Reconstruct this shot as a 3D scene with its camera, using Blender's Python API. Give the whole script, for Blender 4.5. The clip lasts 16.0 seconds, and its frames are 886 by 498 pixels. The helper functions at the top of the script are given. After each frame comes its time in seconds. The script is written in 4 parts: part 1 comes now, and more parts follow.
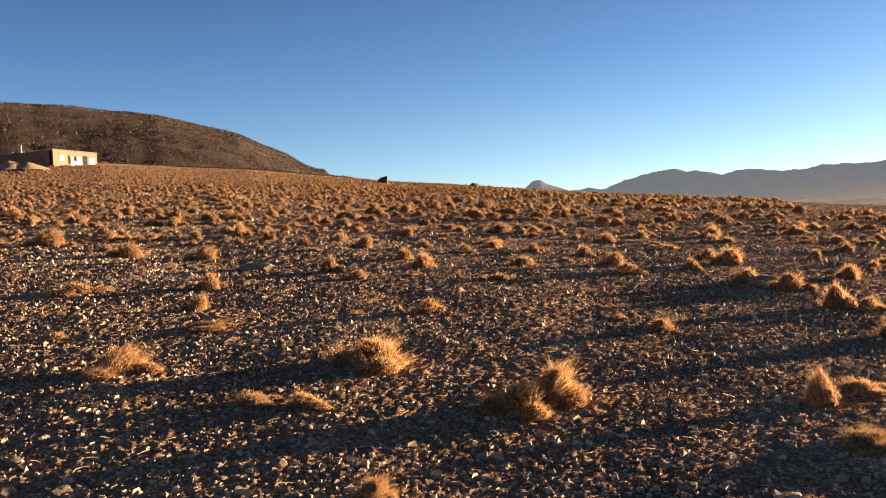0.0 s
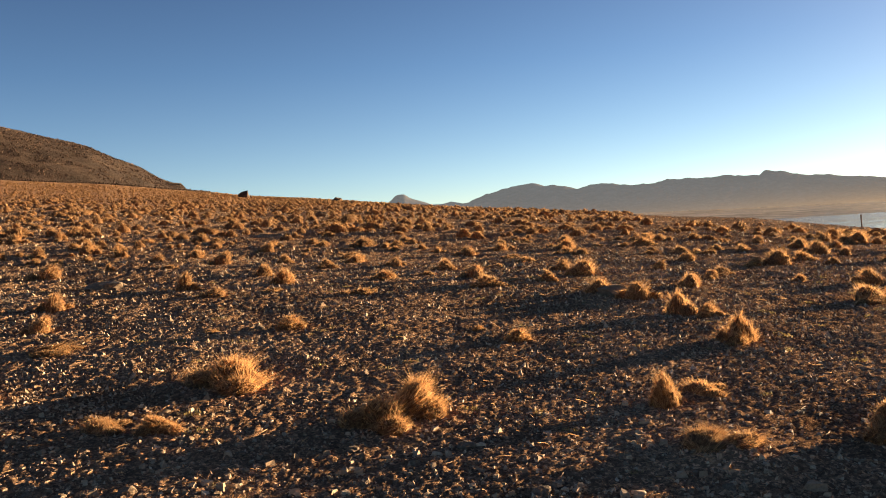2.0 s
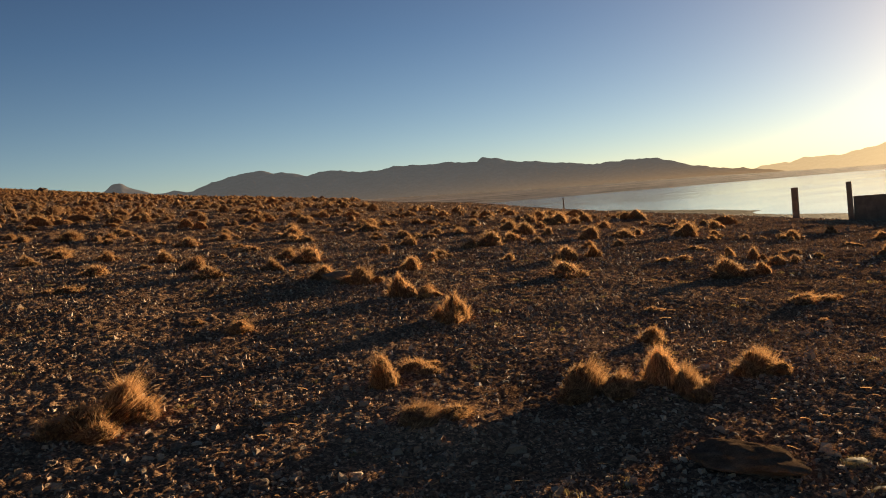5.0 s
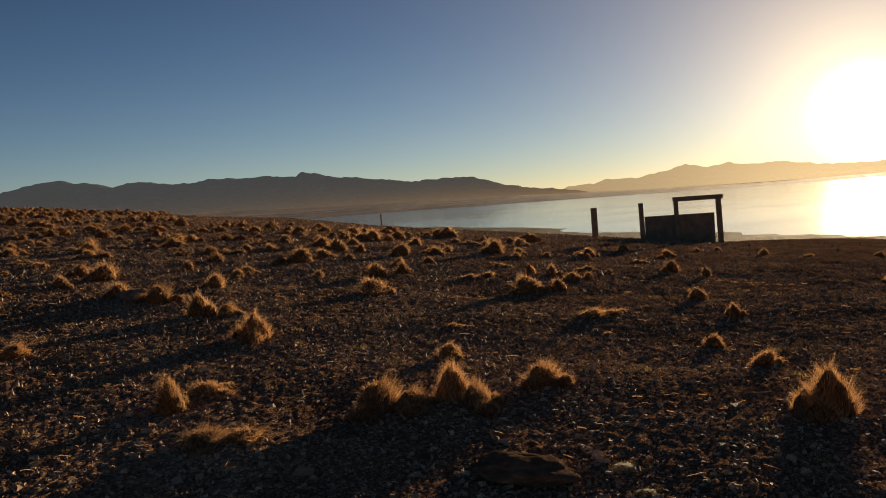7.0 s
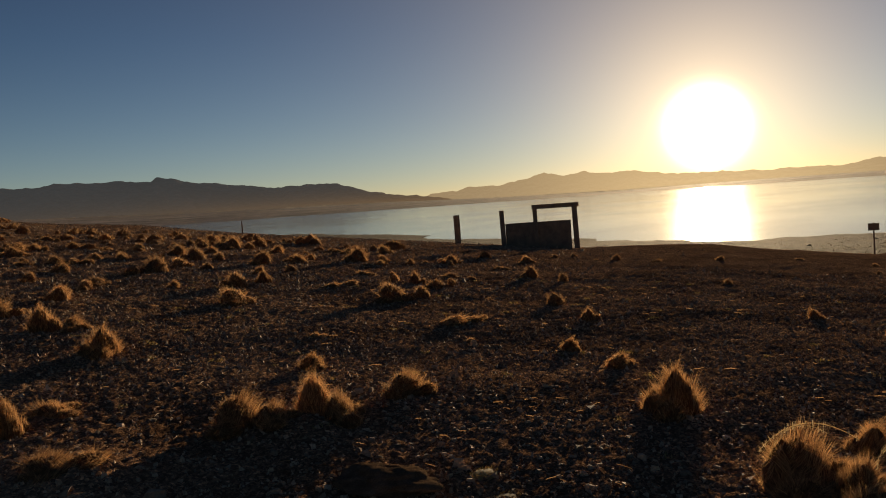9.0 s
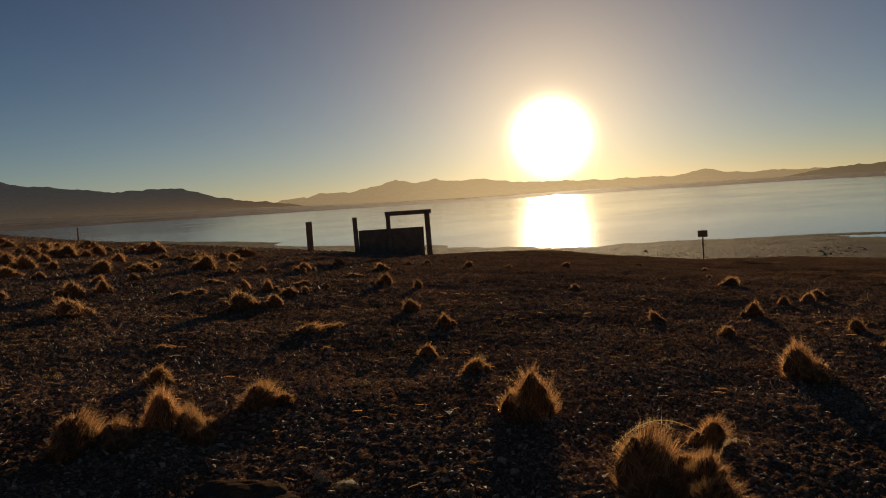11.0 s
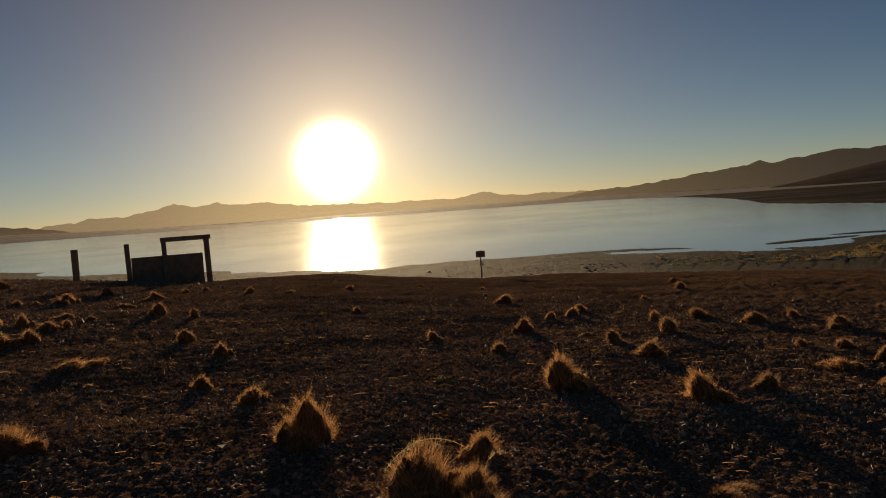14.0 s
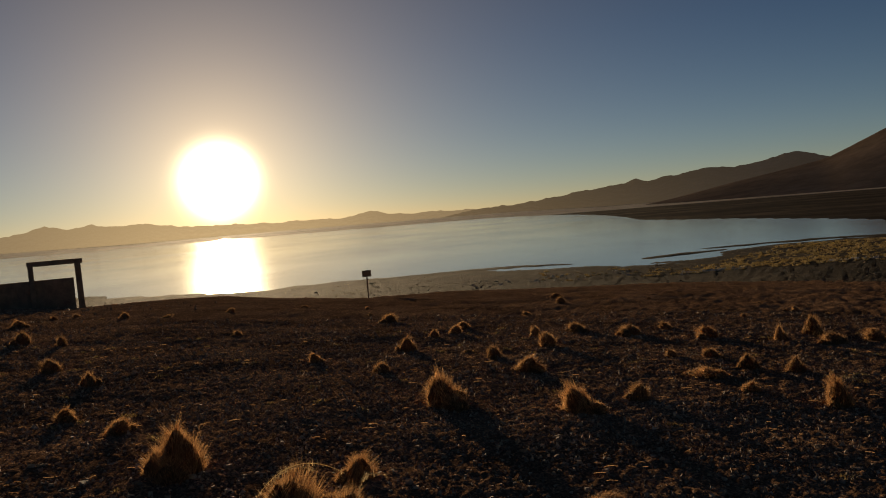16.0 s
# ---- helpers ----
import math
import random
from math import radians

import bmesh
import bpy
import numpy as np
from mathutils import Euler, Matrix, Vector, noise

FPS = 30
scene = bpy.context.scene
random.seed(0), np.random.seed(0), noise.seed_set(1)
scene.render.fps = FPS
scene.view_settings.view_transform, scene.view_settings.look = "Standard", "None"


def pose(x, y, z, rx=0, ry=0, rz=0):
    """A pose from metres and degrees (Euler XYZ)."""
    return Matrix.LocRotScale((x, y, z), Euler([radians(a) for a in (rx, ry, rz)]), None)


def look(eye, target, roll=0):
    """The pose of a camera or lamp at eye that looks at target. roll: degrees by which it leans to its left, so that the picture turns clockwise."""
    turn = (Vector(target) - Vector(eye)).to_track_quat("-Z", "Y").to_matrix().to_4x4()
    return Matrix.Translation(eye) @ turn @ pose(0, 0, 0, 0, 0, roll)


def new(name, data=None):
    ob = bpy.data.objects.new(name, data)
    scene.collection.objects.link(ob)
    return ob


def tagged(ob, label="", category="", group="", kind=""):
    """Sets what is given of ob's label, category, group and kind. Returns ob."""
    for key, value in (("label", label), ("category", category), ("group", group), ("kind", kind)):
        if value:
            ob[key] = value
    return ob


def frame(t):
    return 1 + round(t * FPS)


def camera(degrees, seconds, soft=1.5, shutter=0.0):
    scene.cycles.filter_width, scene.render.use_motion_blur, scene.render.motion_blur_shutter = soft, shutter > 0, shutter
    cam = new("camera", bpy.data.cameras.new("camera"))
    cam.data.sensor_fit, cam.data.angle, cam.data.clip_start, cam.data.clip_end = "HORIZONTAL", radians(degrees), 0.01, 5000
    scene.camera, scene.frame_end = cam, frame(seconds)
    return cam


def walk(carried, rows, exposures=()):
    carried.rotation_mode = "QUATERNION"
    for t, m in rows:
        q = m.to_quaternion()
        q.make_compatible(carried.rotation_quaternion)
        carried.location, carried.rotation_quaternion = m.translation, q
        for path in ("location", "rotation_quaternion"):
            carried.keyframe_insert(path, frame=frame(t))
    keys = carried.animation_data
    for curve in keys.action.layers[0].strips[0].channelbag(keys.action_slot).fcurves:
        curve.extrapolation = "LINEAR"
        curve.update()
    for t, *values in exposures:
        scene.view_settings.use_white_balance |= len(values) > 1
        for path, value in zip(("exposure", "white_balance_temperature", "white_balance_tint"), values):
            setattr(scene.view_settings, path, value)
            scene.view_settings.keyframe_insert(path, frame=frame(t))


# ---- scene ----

EYE = 1.6
cam = camera(55.75, 16.0, 1.0)
# seconds, x, y, z from the first eye, yaw, pitch, roll
ROWS = [
    (0.0, 0.000, -0.000, -0.000, 0.06, -1.29, 3.18),
    (0.5, 0.011, 0.003, 0.000, -2.22, -1.39, 3.45),
    (1.0, 0.023, 0.002, 0.001, -4.81, -1.35, 3.57),
    (1.5, 0.031, -0.011, 0.000, -7.32, -1.09, 3.57),
    (2.0, 0.040, -0.025, -0.002, -9.22, -0.88, 3.78),
    (2.5, 0.050, -0.035, -0.000, -11.55, -0.95, 3.83),
    (3.0, 0.065, -0.041, -0.005, -14.48, -1.07, 4.02),
    (3.5, 0.082, -0.039, -0.011, -17.51, -1.56, 4.12),
    (4.0, 0.096, -0.034, -0.013, -20.43, -2.21, 4.27),
    (4.5, 0.121, -0.026, -0.012, -23.75, -2.66, 4.59),
    (5.0, 0.151, -0.030, -0.010, -27.55, -3.16, 5.02),
    (7.5, 0.334, -0.136, -0.007, -41.87, -2.79, 3.99),
    (8.0, 0.349, -0.142, -0.006, -43.79, -2.66, 3.99),
    (8.5, 0.345, -0.128, -0.004, -46.71, -2.85, 3.95),
    (9.0, 0.346, -0.106, 0.003, -49.13, -3.25, 4.02),
    (11.5, 0.369, -0.025, -0.001, -62.06, -3.30, 3.61),
    (12.0, 0.372, -0.042, 0.003, -64.80, -3.23, 3.69),
    (12.5, 0.386, -0.063, 0.002, -67.07, -3.40, 3.78),
    (13.0, 0.398, -0.084, 0.003, -69.86, -3.43, 3.83),
    (13.5, 0.399, -0.106, 0.004, -72.10, -3.17, 3.94),
    (14.0, 0.405, -0.125, 0.004, -73.82, -2.86, 4.12),
    (14.5, 0.415, -0.148, 0.002, -75.66, -2.78, 4.46),
    (15.0, 0.429, -0.168, 0.007, -77.05, -2.68, 4.67),
    (15.5, 0.430, -0.193, 0.002, -79.02, -2.31, 4.81),
    (16.0, 0.433, -0.219, 0.001, -81.51, -2.15, 4.71),
]
EXPOSURES = [(0.0, 3.13, 7700, 10), (0.5, 3.13, 7800, 10), (1.0, 2.94, 8050, 10), (1.5, 2.94, 8400, 10), (2.0, 3.00, 8700, 10), (2.5, 2.79, 8900, 10), (3.0, 2.80, 9000, 10), (3.5, 2.80, 9000, 10),
             (4.0, 2.52, 9000, 10), (4.5, 2.54, 8900, 10), (5.0, 2.08, 8900, 10), (7.5, 1.40, 8450, 10), (8.0, 1.28, 8500, 10), (8.5, 0.97, 8500, 10), (9.0, 1.02, 8600, 10), (11.5, 0.70, 8700, 10), (12.5, 0.70, 8750, 10), (14.5, 0.71, 8800, 10), (16.0, 0.63, 8800, 10)]
walk(cam, [(t, pose(x, y, EYE + z, 90 + pitch, roll, yaw)) for t, x, y, z, yaw, pitch, roll in ROWS], EXPOSURES)

# ---- light ----
SUN_AZ, SUN_EL = radians(66.8), radians(3.6)
SUN_DIR = Vector((math.sin(SUN_AZ) * math.cos(SUN_EL), math.cos(SUN_AZ) * math.cos(SUN_EL), math.sin(SUN_EL)))
world = bpy.data.worlds.new("sky")
scene.world = world
world.use_nodes = True
wn, wl = world.node_tree.nodes, world.node_tree.links
sky = wn.new("ShaderNodeTexSky")
sky.sky_type = "NISHITA"
sky.sun_disc = False
sky.sun_elevation, sky.sun_rotation = SUN_EL, SUN_AZ
sky.altitude, sky.air_density, sky.dust_density, sky.ozone_density = 4600, 1.0, 1.0, 2.5
back = wn["Background"]
back.inputs["Strength"].default_value = 0.05
# the bright aureole of dust round the low sun
coord = wn.new("ShaderNodeTexCoord")
dot = wn.new("ShaderNodeVectorMath")
dot.operation = "DOT_PRODUCT"
dot.inputs[1].default_value = SUN_DIR
wl.new(coord.outputs["Generated"], dot.inputs[0])
ramp = wn.new("ShaderNodeMath")
ramp.operation = "ARCCOSINE"
wl.new(dot.outputs["Value"], ramp.inputs[0])


def falloff(scale, power):
    """exp(-(angle / scale) ** power), the angle from the sun in radians."""
    a = wn.new("ShaderNodeMath")
    a.operation = "DIVIDE"
    a.inputs[1].default_value = scale
    wl.new(ramp.outputs[0], a.inputs[0])
    b = wn.new("ShaderNodeMath")
    b.operation = "POWER"
    b.inputs[1].default_value = power
    wl.new(a.outputs[0], b.inputs[0])
    c = wn.new("ShaderNodeMath")
    c.operation = "MULTIPLY"
    c.inputs[1].default_value = -1
    wl.new(b.outputs[0], c.inputs[0])
    d = wn.new("ShaderNodeMath")
    d.operation = "EXPONENT"
    wl.new(c.outputs[0], d.inputs[0])
    return d.outputs[0]


tint = wn.new("ShaderNodeMix")
tint.data_type, tint.blend_type = "RGBA", "MULTIPLY"
tint.inputs[0].default_value = 1.0
wl.new(sky.outputs["Color"], tint.inputs[6])
tint.inputs[7].default_value = (0.705, 0.73, 0.785, 1)
# thin high-mountain air: pale at the horizon, deep blue above
split = wn.new("ShaderNodeSeparateXYZ")
wl.new(coord.outputs["Generated"], split.inputs[0])
deep = wn.new("ShaderNodeValToRGB")
for at, col in ((0.07, (1.35, 1.09, 0.99)), (0.20, (0.875, 0.855, 0.895)), (0.38, (0.62, 0.61, 0.70))):
    deep.color_ramp.elements.new(at).color = (*col, 1)
deep.color_ramp.elements[0].color = (1.56, 1.17, 0.99, 1)
deep.color_ramp.elements[-1].color = (0.50, 0.50, 0.60, 1)
wl.new(split.outputs[2], deep.inputs["Fac"])
thin = wn.new("ShaderNodeMix")
thin.data_type, thin.blend_type = "RGBA", "MULTIPLY"
thin.inputs[0].default_value = 1.0
wl.new(tint.outputs[2], thin.inputs[6])
wl.new(deep.outputs[0], thin.inputs[7])
total = thin.outputs[2]
for colour, amount, scale, power in (((1.0, 0.90, 0.68), 1000.0, 0.0178, 1.6), ((1.0, 0.74, 0.40), 13.0, 0.087, 1.0), ((1.0, 0.80, 0.58), 1.9, 0.295, 1.35)):
    glow = wn.new("ShaderNodeMix")
    glow.data_type, glow.blend_type = "RGBA", "ADD"
    m = wn.new("ShaderNodeMath")
    m.operation = "MULTIPLY"
    m.inputs[1].default_value = amount
    wl.new(falloff(scale, power), m.inputs[0])
    wl.new(m.outputs[0], glow.inputs[0])
    glow.clamp_factor = False
    wl.new(total, glow.inputs[6])
    glow.inputs[7].default_value = (*colour, 1)
    total = glow.outputs[2]
wl.new(total, back.inputs["Color"])

sun = new("sun", bpy.data.lights.new("sun", "SUN"))
sun.data.energy, sun.data.angle, sun.data.color = 4.2, radians(0.53), (1.0, 0.82, 0.61)
sun.matrix_world = look((0, 0, 0), -SUN_DIR)


# ---- materials ----
def material(name, rough=0.9, spec=0.2):
    m = bpy.data.materials.new(name)
    m.use_nodes = True
    n, l = m.node_tree.nodes, m.node_tree.links
    p = n["Principled BSDF"]
    p.inputs["Roughness"].default_value = rough
    p.inputs["Specular IOR Level"].default_value = spec
    p.inputs["Diffuse Roughness"].default_value = 0.6
    return m, n, l, p


def coords(n, l, scale=(1, 1, 1)):
    c = n.new("ShaderNodeTexCoord")
    mp = n.new("ShaderNodeMapping")
    mp.inputs["Scale"].default_value = scale
    l.new(c.outputs["Object"], mp.inputs["Vector"])
    return mp.outputs["Vector"]


def noise_node(n, l, vec, scale, detail=4.0, rough=0.6):
    t = n.new("ShaderNodeTexNoise")
    t.inputs["Scale"].default_value, t.inputs["Detail"].default_value, t.inputs["Roughness"].default_value = scale, detail, rough
    if vec is not None:
        l.new(vec, t.inputs["Vector"])
    return t.outputs["Fac"]


def ramp_node(n, l, fac, stops):
    r = n.new("ShaderNodeValToRGB")
    e = r.color_ramp.elements
    while len(e) < len(stops):
        e.new(0.5)
    for el, (pos, col) in zip(e, stops):
        el.position, el.color = pos, (*col, 1)
    l.new(fac, r.inputs["Fac"])
    return r.outputs["Color"]


def mix_node(n, l, fac, a, b, mode="MIX"):
    x = n.new("ShaderNodeMix")
    x.data_type, x.blend_type = "RGBA", mode
    if isinstance(fac, float):
        x.inputs[0].default_value = fac
    else:
        l.new(fac, x.inputs[0])
    for s, v in ((6, a), (7, b)):
        if isinstance(v, tuple):
            x.inputs[s].default_value = (*v, 1)
        else:
            l.new(v, x.inputs[s])
    return x.outputs[2]


def bump_node(n, l, p, height, strength, distance):
    b = n.new("ShaderNodeBump")
    b.inputs["Strength"].default_value, b.inputs["Distance"].default_value = strength, distance
    l.new(height, b.inputs["Height"])
    l.new(b.outputs["Normal"], p.inputs["Normal"])
    return b


def earthy(name, stops, scale, fine, rough=0.95, bump=(0.6, 0.03), spec=0.1):
    m, n, l, p = material(name, rough, spec)
    v = coords(n, l)
    a = ramp_node(n, l, noise_node(n, l, v, scale, 6), stops)
    f = noise_node(n, l, v, fine, 5, 0.7)
    shade = ramp_node(n, l, f, [(0.3, (0.55, 0.53, 0.52)), (0.7, (1.35, 1.32, 1.28))])
    l.new(mix_node(n, l, 1.0, a, shade, "MULTIPLY"), p.inputs["Base Color"])
    bump_node(n, l, p, f, *bump)
    return m


M_GROUND, n, l, p = material("desert_ground", 0.95, 0.0)
p.inputs["Diffuse Roughness"].default_value = 0.6
v = coords(n, l)
soil = ramp_node(n, l, noise_node(n, l, v, 0.7, 6), [(0.3, (0.207, 0.126, 0.0815)), (0.5, (0.317, 0.197, 0.131)), (0.72, (0.445, 0.291, 0.195))])
grit = noise_node(n, l, v, 34, 6, 0.75)
# grit and small pebbles pressed into the soil, in two sizes
soil = mix_node(n, l, 1.0, soil, ramp_node(n, l, grit, [(0.3, (0.6, 0.58, 0.56)), (0.7, (1.3, 1.27, 1.22))]), "MULTIPLY")
pebble_h = []
for scale in (62, 31):
    vo = n.new("ShaderNodeTexVoronoi")
    vo.inputs["Scale"].default_value = scale
    l.new(v, vo.inputs["Vector"])
    pick_one = n.new("ShaderNodeSeparateColor")
    l.new(vo.outputs["Color"], pick_one.inputs[0])
    shade = ramp_node(n, l, pick_one.outputs[0], [(0.0, (0.55, 0.52, 0.50)), (0.6, (0.85, 0.82, 0.80)), (0.8, (1.3, 1.25, 1.18)), (1.0, (2.1, 2.0, 1.85))])
    soil = mix_node(n, l, 0.85 if scale > 40 else 0.5, soil, shade, "MULTIPLY")
    hgt = n.new("ShaderNodeMath")
    hgt.operation = "MULTIPLY_ADD"
    hgt.inputs[1].default_value, hgt.inputs[2].default_value = -20.0 / scale, 1.0
    l.new(vo.outputs["Distance"], hgt.inputs[0])
    tall_ = n.new("ShaderNodeMath")
    tall_.operation = "MULTIPLY"
    l.new(hgt.outputs[0], tall_.inputs[0])
    l.new(pick_one.outputs[1], tall_.inputs[1])
    pebble_h.append(tall_.outputs[0])
l.new(soil, p.inputs["Base Color"])
lumps = n.new("ShaderNodeMath")
lumps.operation = "MULTIPLY_ADD"
lumps.inputs[1].default_value = 2.2
l.new(noise_node(n, l, v, 9, 6, 0.7), lumps.inputs[0])
l.new(grit, lumps.inputs[2])
both = n.new("ShaderNodeMath")
both.operation = "ADD"
l.new(pebble_h[0], both.inputs[0])
l.new(pebble_h[1], both.inputs[1])
total_h = n.new("ShaderNodeMath")
total_h.operation = "ADD"
l.new(both.outputs[0], total_h.inputs[0])
l.new(lumps.outputs[0], total_h.inputs[1])
bump_node(n, l, p, total_h.outputs[0], 1.0, 0.014)
M_HILL = earthy("hill_scree", [(0.3, (0.0308, 0.021, 0.0161)), (0.55, (0.056, 0.0364, 0.0273)), (0.75, (0.098, 0.0644, 0.0476))], 0.09, 2.4, bump=(1.0, 0.5))
M_WOOD = earthy("weathered_wood", [(0.3, (0.169, 0.13, 0.0975)), (0.7, (0.312, 0.247, 0.182))], 3, 40, bump=(0.4, 0.01))
M_ADOBE = earthy("adobe_plaster", [(0.3, (0.22, 0.141, 0.099)), (0.7, (0.29, 0.194, 0.14))], 0.5, 6, bump=(0.4, 0.03))
M_BRICK = earthy("dark_mud_brick", [(0.3, (0.176, 0.115, 0.081)), (0.7, (0.27, 0.176, 0.121))], 0.5, 6, bump=(0.4, 0.03))

M_EARTH = earthy("loose_earth", [(0.3, (0.203, 0.135, 0.0891)), (0.7, (0.311, 0.216, 0.142))], 0.8, 5, bump=(0.6, 0.1))
M_SHELF = earthy("lake_shore_mud", [(0.35, (0.030, 0.021, 0.014)), (0.56, (0.054, 0.037, 0.024)), (0.76, (0.13, 0.094, 0.062))], 0.16, 1.9, bump=(1.0, 0.2), spec=0.02)


def distant(name, low, high, scale, air, spec=0.0, haze_glow=None):
    """Far rock. Haze is painted in as emission: the three ranges on the horizon are glowing backdrops with an even
    airlight, and a glow that lies low and is strongest under the sun (colour, power, depth); the near slope gets a
    faint airlight.
    """
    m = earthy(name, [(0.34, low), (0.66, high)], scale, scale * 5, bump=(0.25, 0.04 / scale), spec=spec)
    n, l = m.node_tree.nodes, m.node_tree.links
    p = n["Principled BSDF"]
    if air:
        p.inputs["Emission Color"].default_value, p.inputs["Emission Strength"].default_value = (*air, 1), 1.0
    if haze_glow:
        colour, power, depth = haze_glow
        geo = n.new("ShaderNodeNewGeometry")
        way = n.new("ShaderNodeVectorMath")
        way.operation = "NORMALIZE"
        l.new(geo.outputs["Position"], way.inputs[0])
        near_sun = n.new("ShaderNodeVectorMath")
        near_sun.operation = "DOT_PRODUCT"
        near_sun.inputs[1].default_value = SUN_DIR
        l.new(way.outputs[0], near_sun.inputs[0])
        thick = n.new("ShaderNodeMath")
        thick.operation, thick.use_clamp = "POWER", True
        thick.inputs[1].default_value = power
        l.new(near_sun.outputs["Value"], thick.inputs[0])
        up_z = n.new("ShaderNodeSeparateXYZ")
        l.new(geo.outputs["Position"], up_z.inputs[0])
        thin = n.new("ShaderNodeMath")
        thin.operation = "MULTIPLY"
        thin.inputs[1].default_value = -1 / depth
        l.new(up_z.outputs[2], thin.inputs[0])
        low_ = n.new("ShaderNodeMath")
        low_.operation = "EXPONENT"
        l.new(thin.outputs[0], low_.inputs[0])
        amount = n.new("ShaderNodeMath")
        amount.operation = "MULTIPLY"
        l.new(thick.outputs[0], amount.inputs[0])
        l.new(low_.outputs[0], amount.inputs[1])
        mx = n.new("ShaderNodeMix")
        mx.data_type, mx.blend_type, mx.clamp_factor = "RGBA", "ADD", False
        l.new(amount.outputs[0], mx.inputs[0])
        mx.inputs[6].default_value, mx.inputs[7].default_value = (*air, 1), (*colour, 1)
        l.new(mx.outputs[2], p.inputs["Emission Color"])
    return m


# far ranges: airlight and low dust haze painted in as emission
M_FAR = distant("far_mountain", (0.06, 0.054, 0.054), (0.13, 0.11, 0.10), 0.004, (0.017, 0.0200, 0.0245), haze_glow=((0.085, 0.046, 0.010), 3.0, 48.0))
M_DIM = distant("far_mountain_haze_glow", (0.07, 0.062, 0.062), (0.12, 0.10, 0.095), 0.004, (0.142, 0.112, 0.075), haze_glow=((0.22, 0.165, 0.095), 60.0, 400.0))
M_PLAIN = earthy("far_plain", [(0.34, (0.040, 0.028, 0.020)), (0.52, (0.085, 0.060, 0.041)), (0.68, (0.19, 0.135, 0.09))], 0.02, 0.15, bump=(0.5, 1.5), spec=0.004)
# pale salt flat, its base colour lightened further for the dust haze over it
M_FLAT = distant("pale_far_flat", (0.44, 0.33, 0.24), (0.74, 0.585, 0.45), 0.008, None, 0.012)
# faint emission painted in for the airlight before this slope
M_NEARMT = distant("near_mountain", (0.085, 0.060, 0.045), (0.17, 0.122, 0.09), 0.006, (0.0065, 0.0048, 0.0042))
# haze painted into the emission here too, brighter towards the sun
M_EAST = distant("east_mountain", (0.036, 0.0312, 0.0276), (0.108, 0.09, 0.078), 0.004, (0.0135, 0.0118, 0.0118), haze_glow=((0.13, 0.098, 0.058), 12.0, 260.0))

M_WATER, n, l, p = material("lake_water", 0.05, 0.5)
wv = coords(n, l, (1, 1, 1))
l.new(ramp_node(n, l, noise_node(n, l, coords(n, l, (0.02, 0.05, 1)), 1.0, 5), [(0.36, (0.56, 0.52, 0.46)), (0.52, (0.48, 0.45, 0.40)), (0.66, (0.34, 0.325, 0.30))]), p.inputs["Base Color"])
p.inputs["IOR"].default_value = 1.38
calm = n.new("ShaderNodeMapRange")
l.new(noise_node(n, l, coords(n, l, (0.011, 0.024, 1)), 1.0, 6, 0.65), calm.inputs[0])
for i_, v_ in ((1, 0.42), (2, 0.66), (3, 0.08), (4, 0.125)):
    calm.inputs[i_].default_value = v_
l.new(calm.outputs[0], p.inputs["Roughness"])
bump_node(n, l, p, noise_node(n, l, wv, 0.9, 4), 0.25, 0.05)


# ---- the lie of the land ----
def table(*pairs):
    xs, ys = zip(*pairs)
    return lambda a: np.interp(a, xs, ys)


LAKE = EYE - 7.0
# height angle of the brow of the slope, by bearing (degrees clockwise from +y)
BROW = table((-40, 5.3), (-22, 5.3), (-18, 5.0), (-12.5, 4.62), (-7, 3.93), (-4, 3.5), (0, 3.15), (6, 2.4), (10, 1.9), (16, 1.3), (21, 0.75), (25, 0.22), (29.5, -0.15),
             (35, -1.05), (42, -1.92), (47, -2.5), (50, -2.87), (54, -3.35), (58, -3.78), (64, -3.87), (67, -4.0), (70, -4.42), (76, -5.0), (82, -5.05), (89, -5.3), (97, -5.5), (110, -6.15), (125, -6.4))
NEAR_SHORE = table((20, 420), (36, 300), (45, 200), (50, 154), (58, 128), (63, 113), (66, 103), (68, 101), (72, 101), (76, 103), (82, 105), (90, 99), (97, 97.5), (99.8, 104), (103, 111), (109, 119), (115, 124), (125, 130))
FAR_SHORE = table((0, 1340), (84, 1340), (87, 1100), (92, 560), (94.5, 330), (97, 280), (104, 211), (109, 170), (114, 125), (118, 90))
FAR_PLAIN = table((20, 0.75), (24, 0.65), (32, 0.45), (45, 0.23), (54, -0.02), (61, -0.12), (71, 0.0), (86, 0.0), (95, -0.2), (110, -0.5))
HILL = table((-80, -5), (-75, 0), (-60, 7.0), (-40, 9.6), (-27.4, 9.15), (-24, 8.95), (-21, 8.66), (-18.4, 8.43), (-16, 7.8), (-13.4, 7.18), (-11.7, 6.3), (-10.2, 5.66), (-9.3, 5.08), (-8.4, 4.72), (-7.95, 4.68), (-7.6, 4.33), (-7.2, 4.02), (-6.85, 3.55), (-6.5, 2.2), (-6.0, -5))


def smooth(t):
    t = np.clip(t, 0, 1)
    return t * t * (3 - 2 * t)


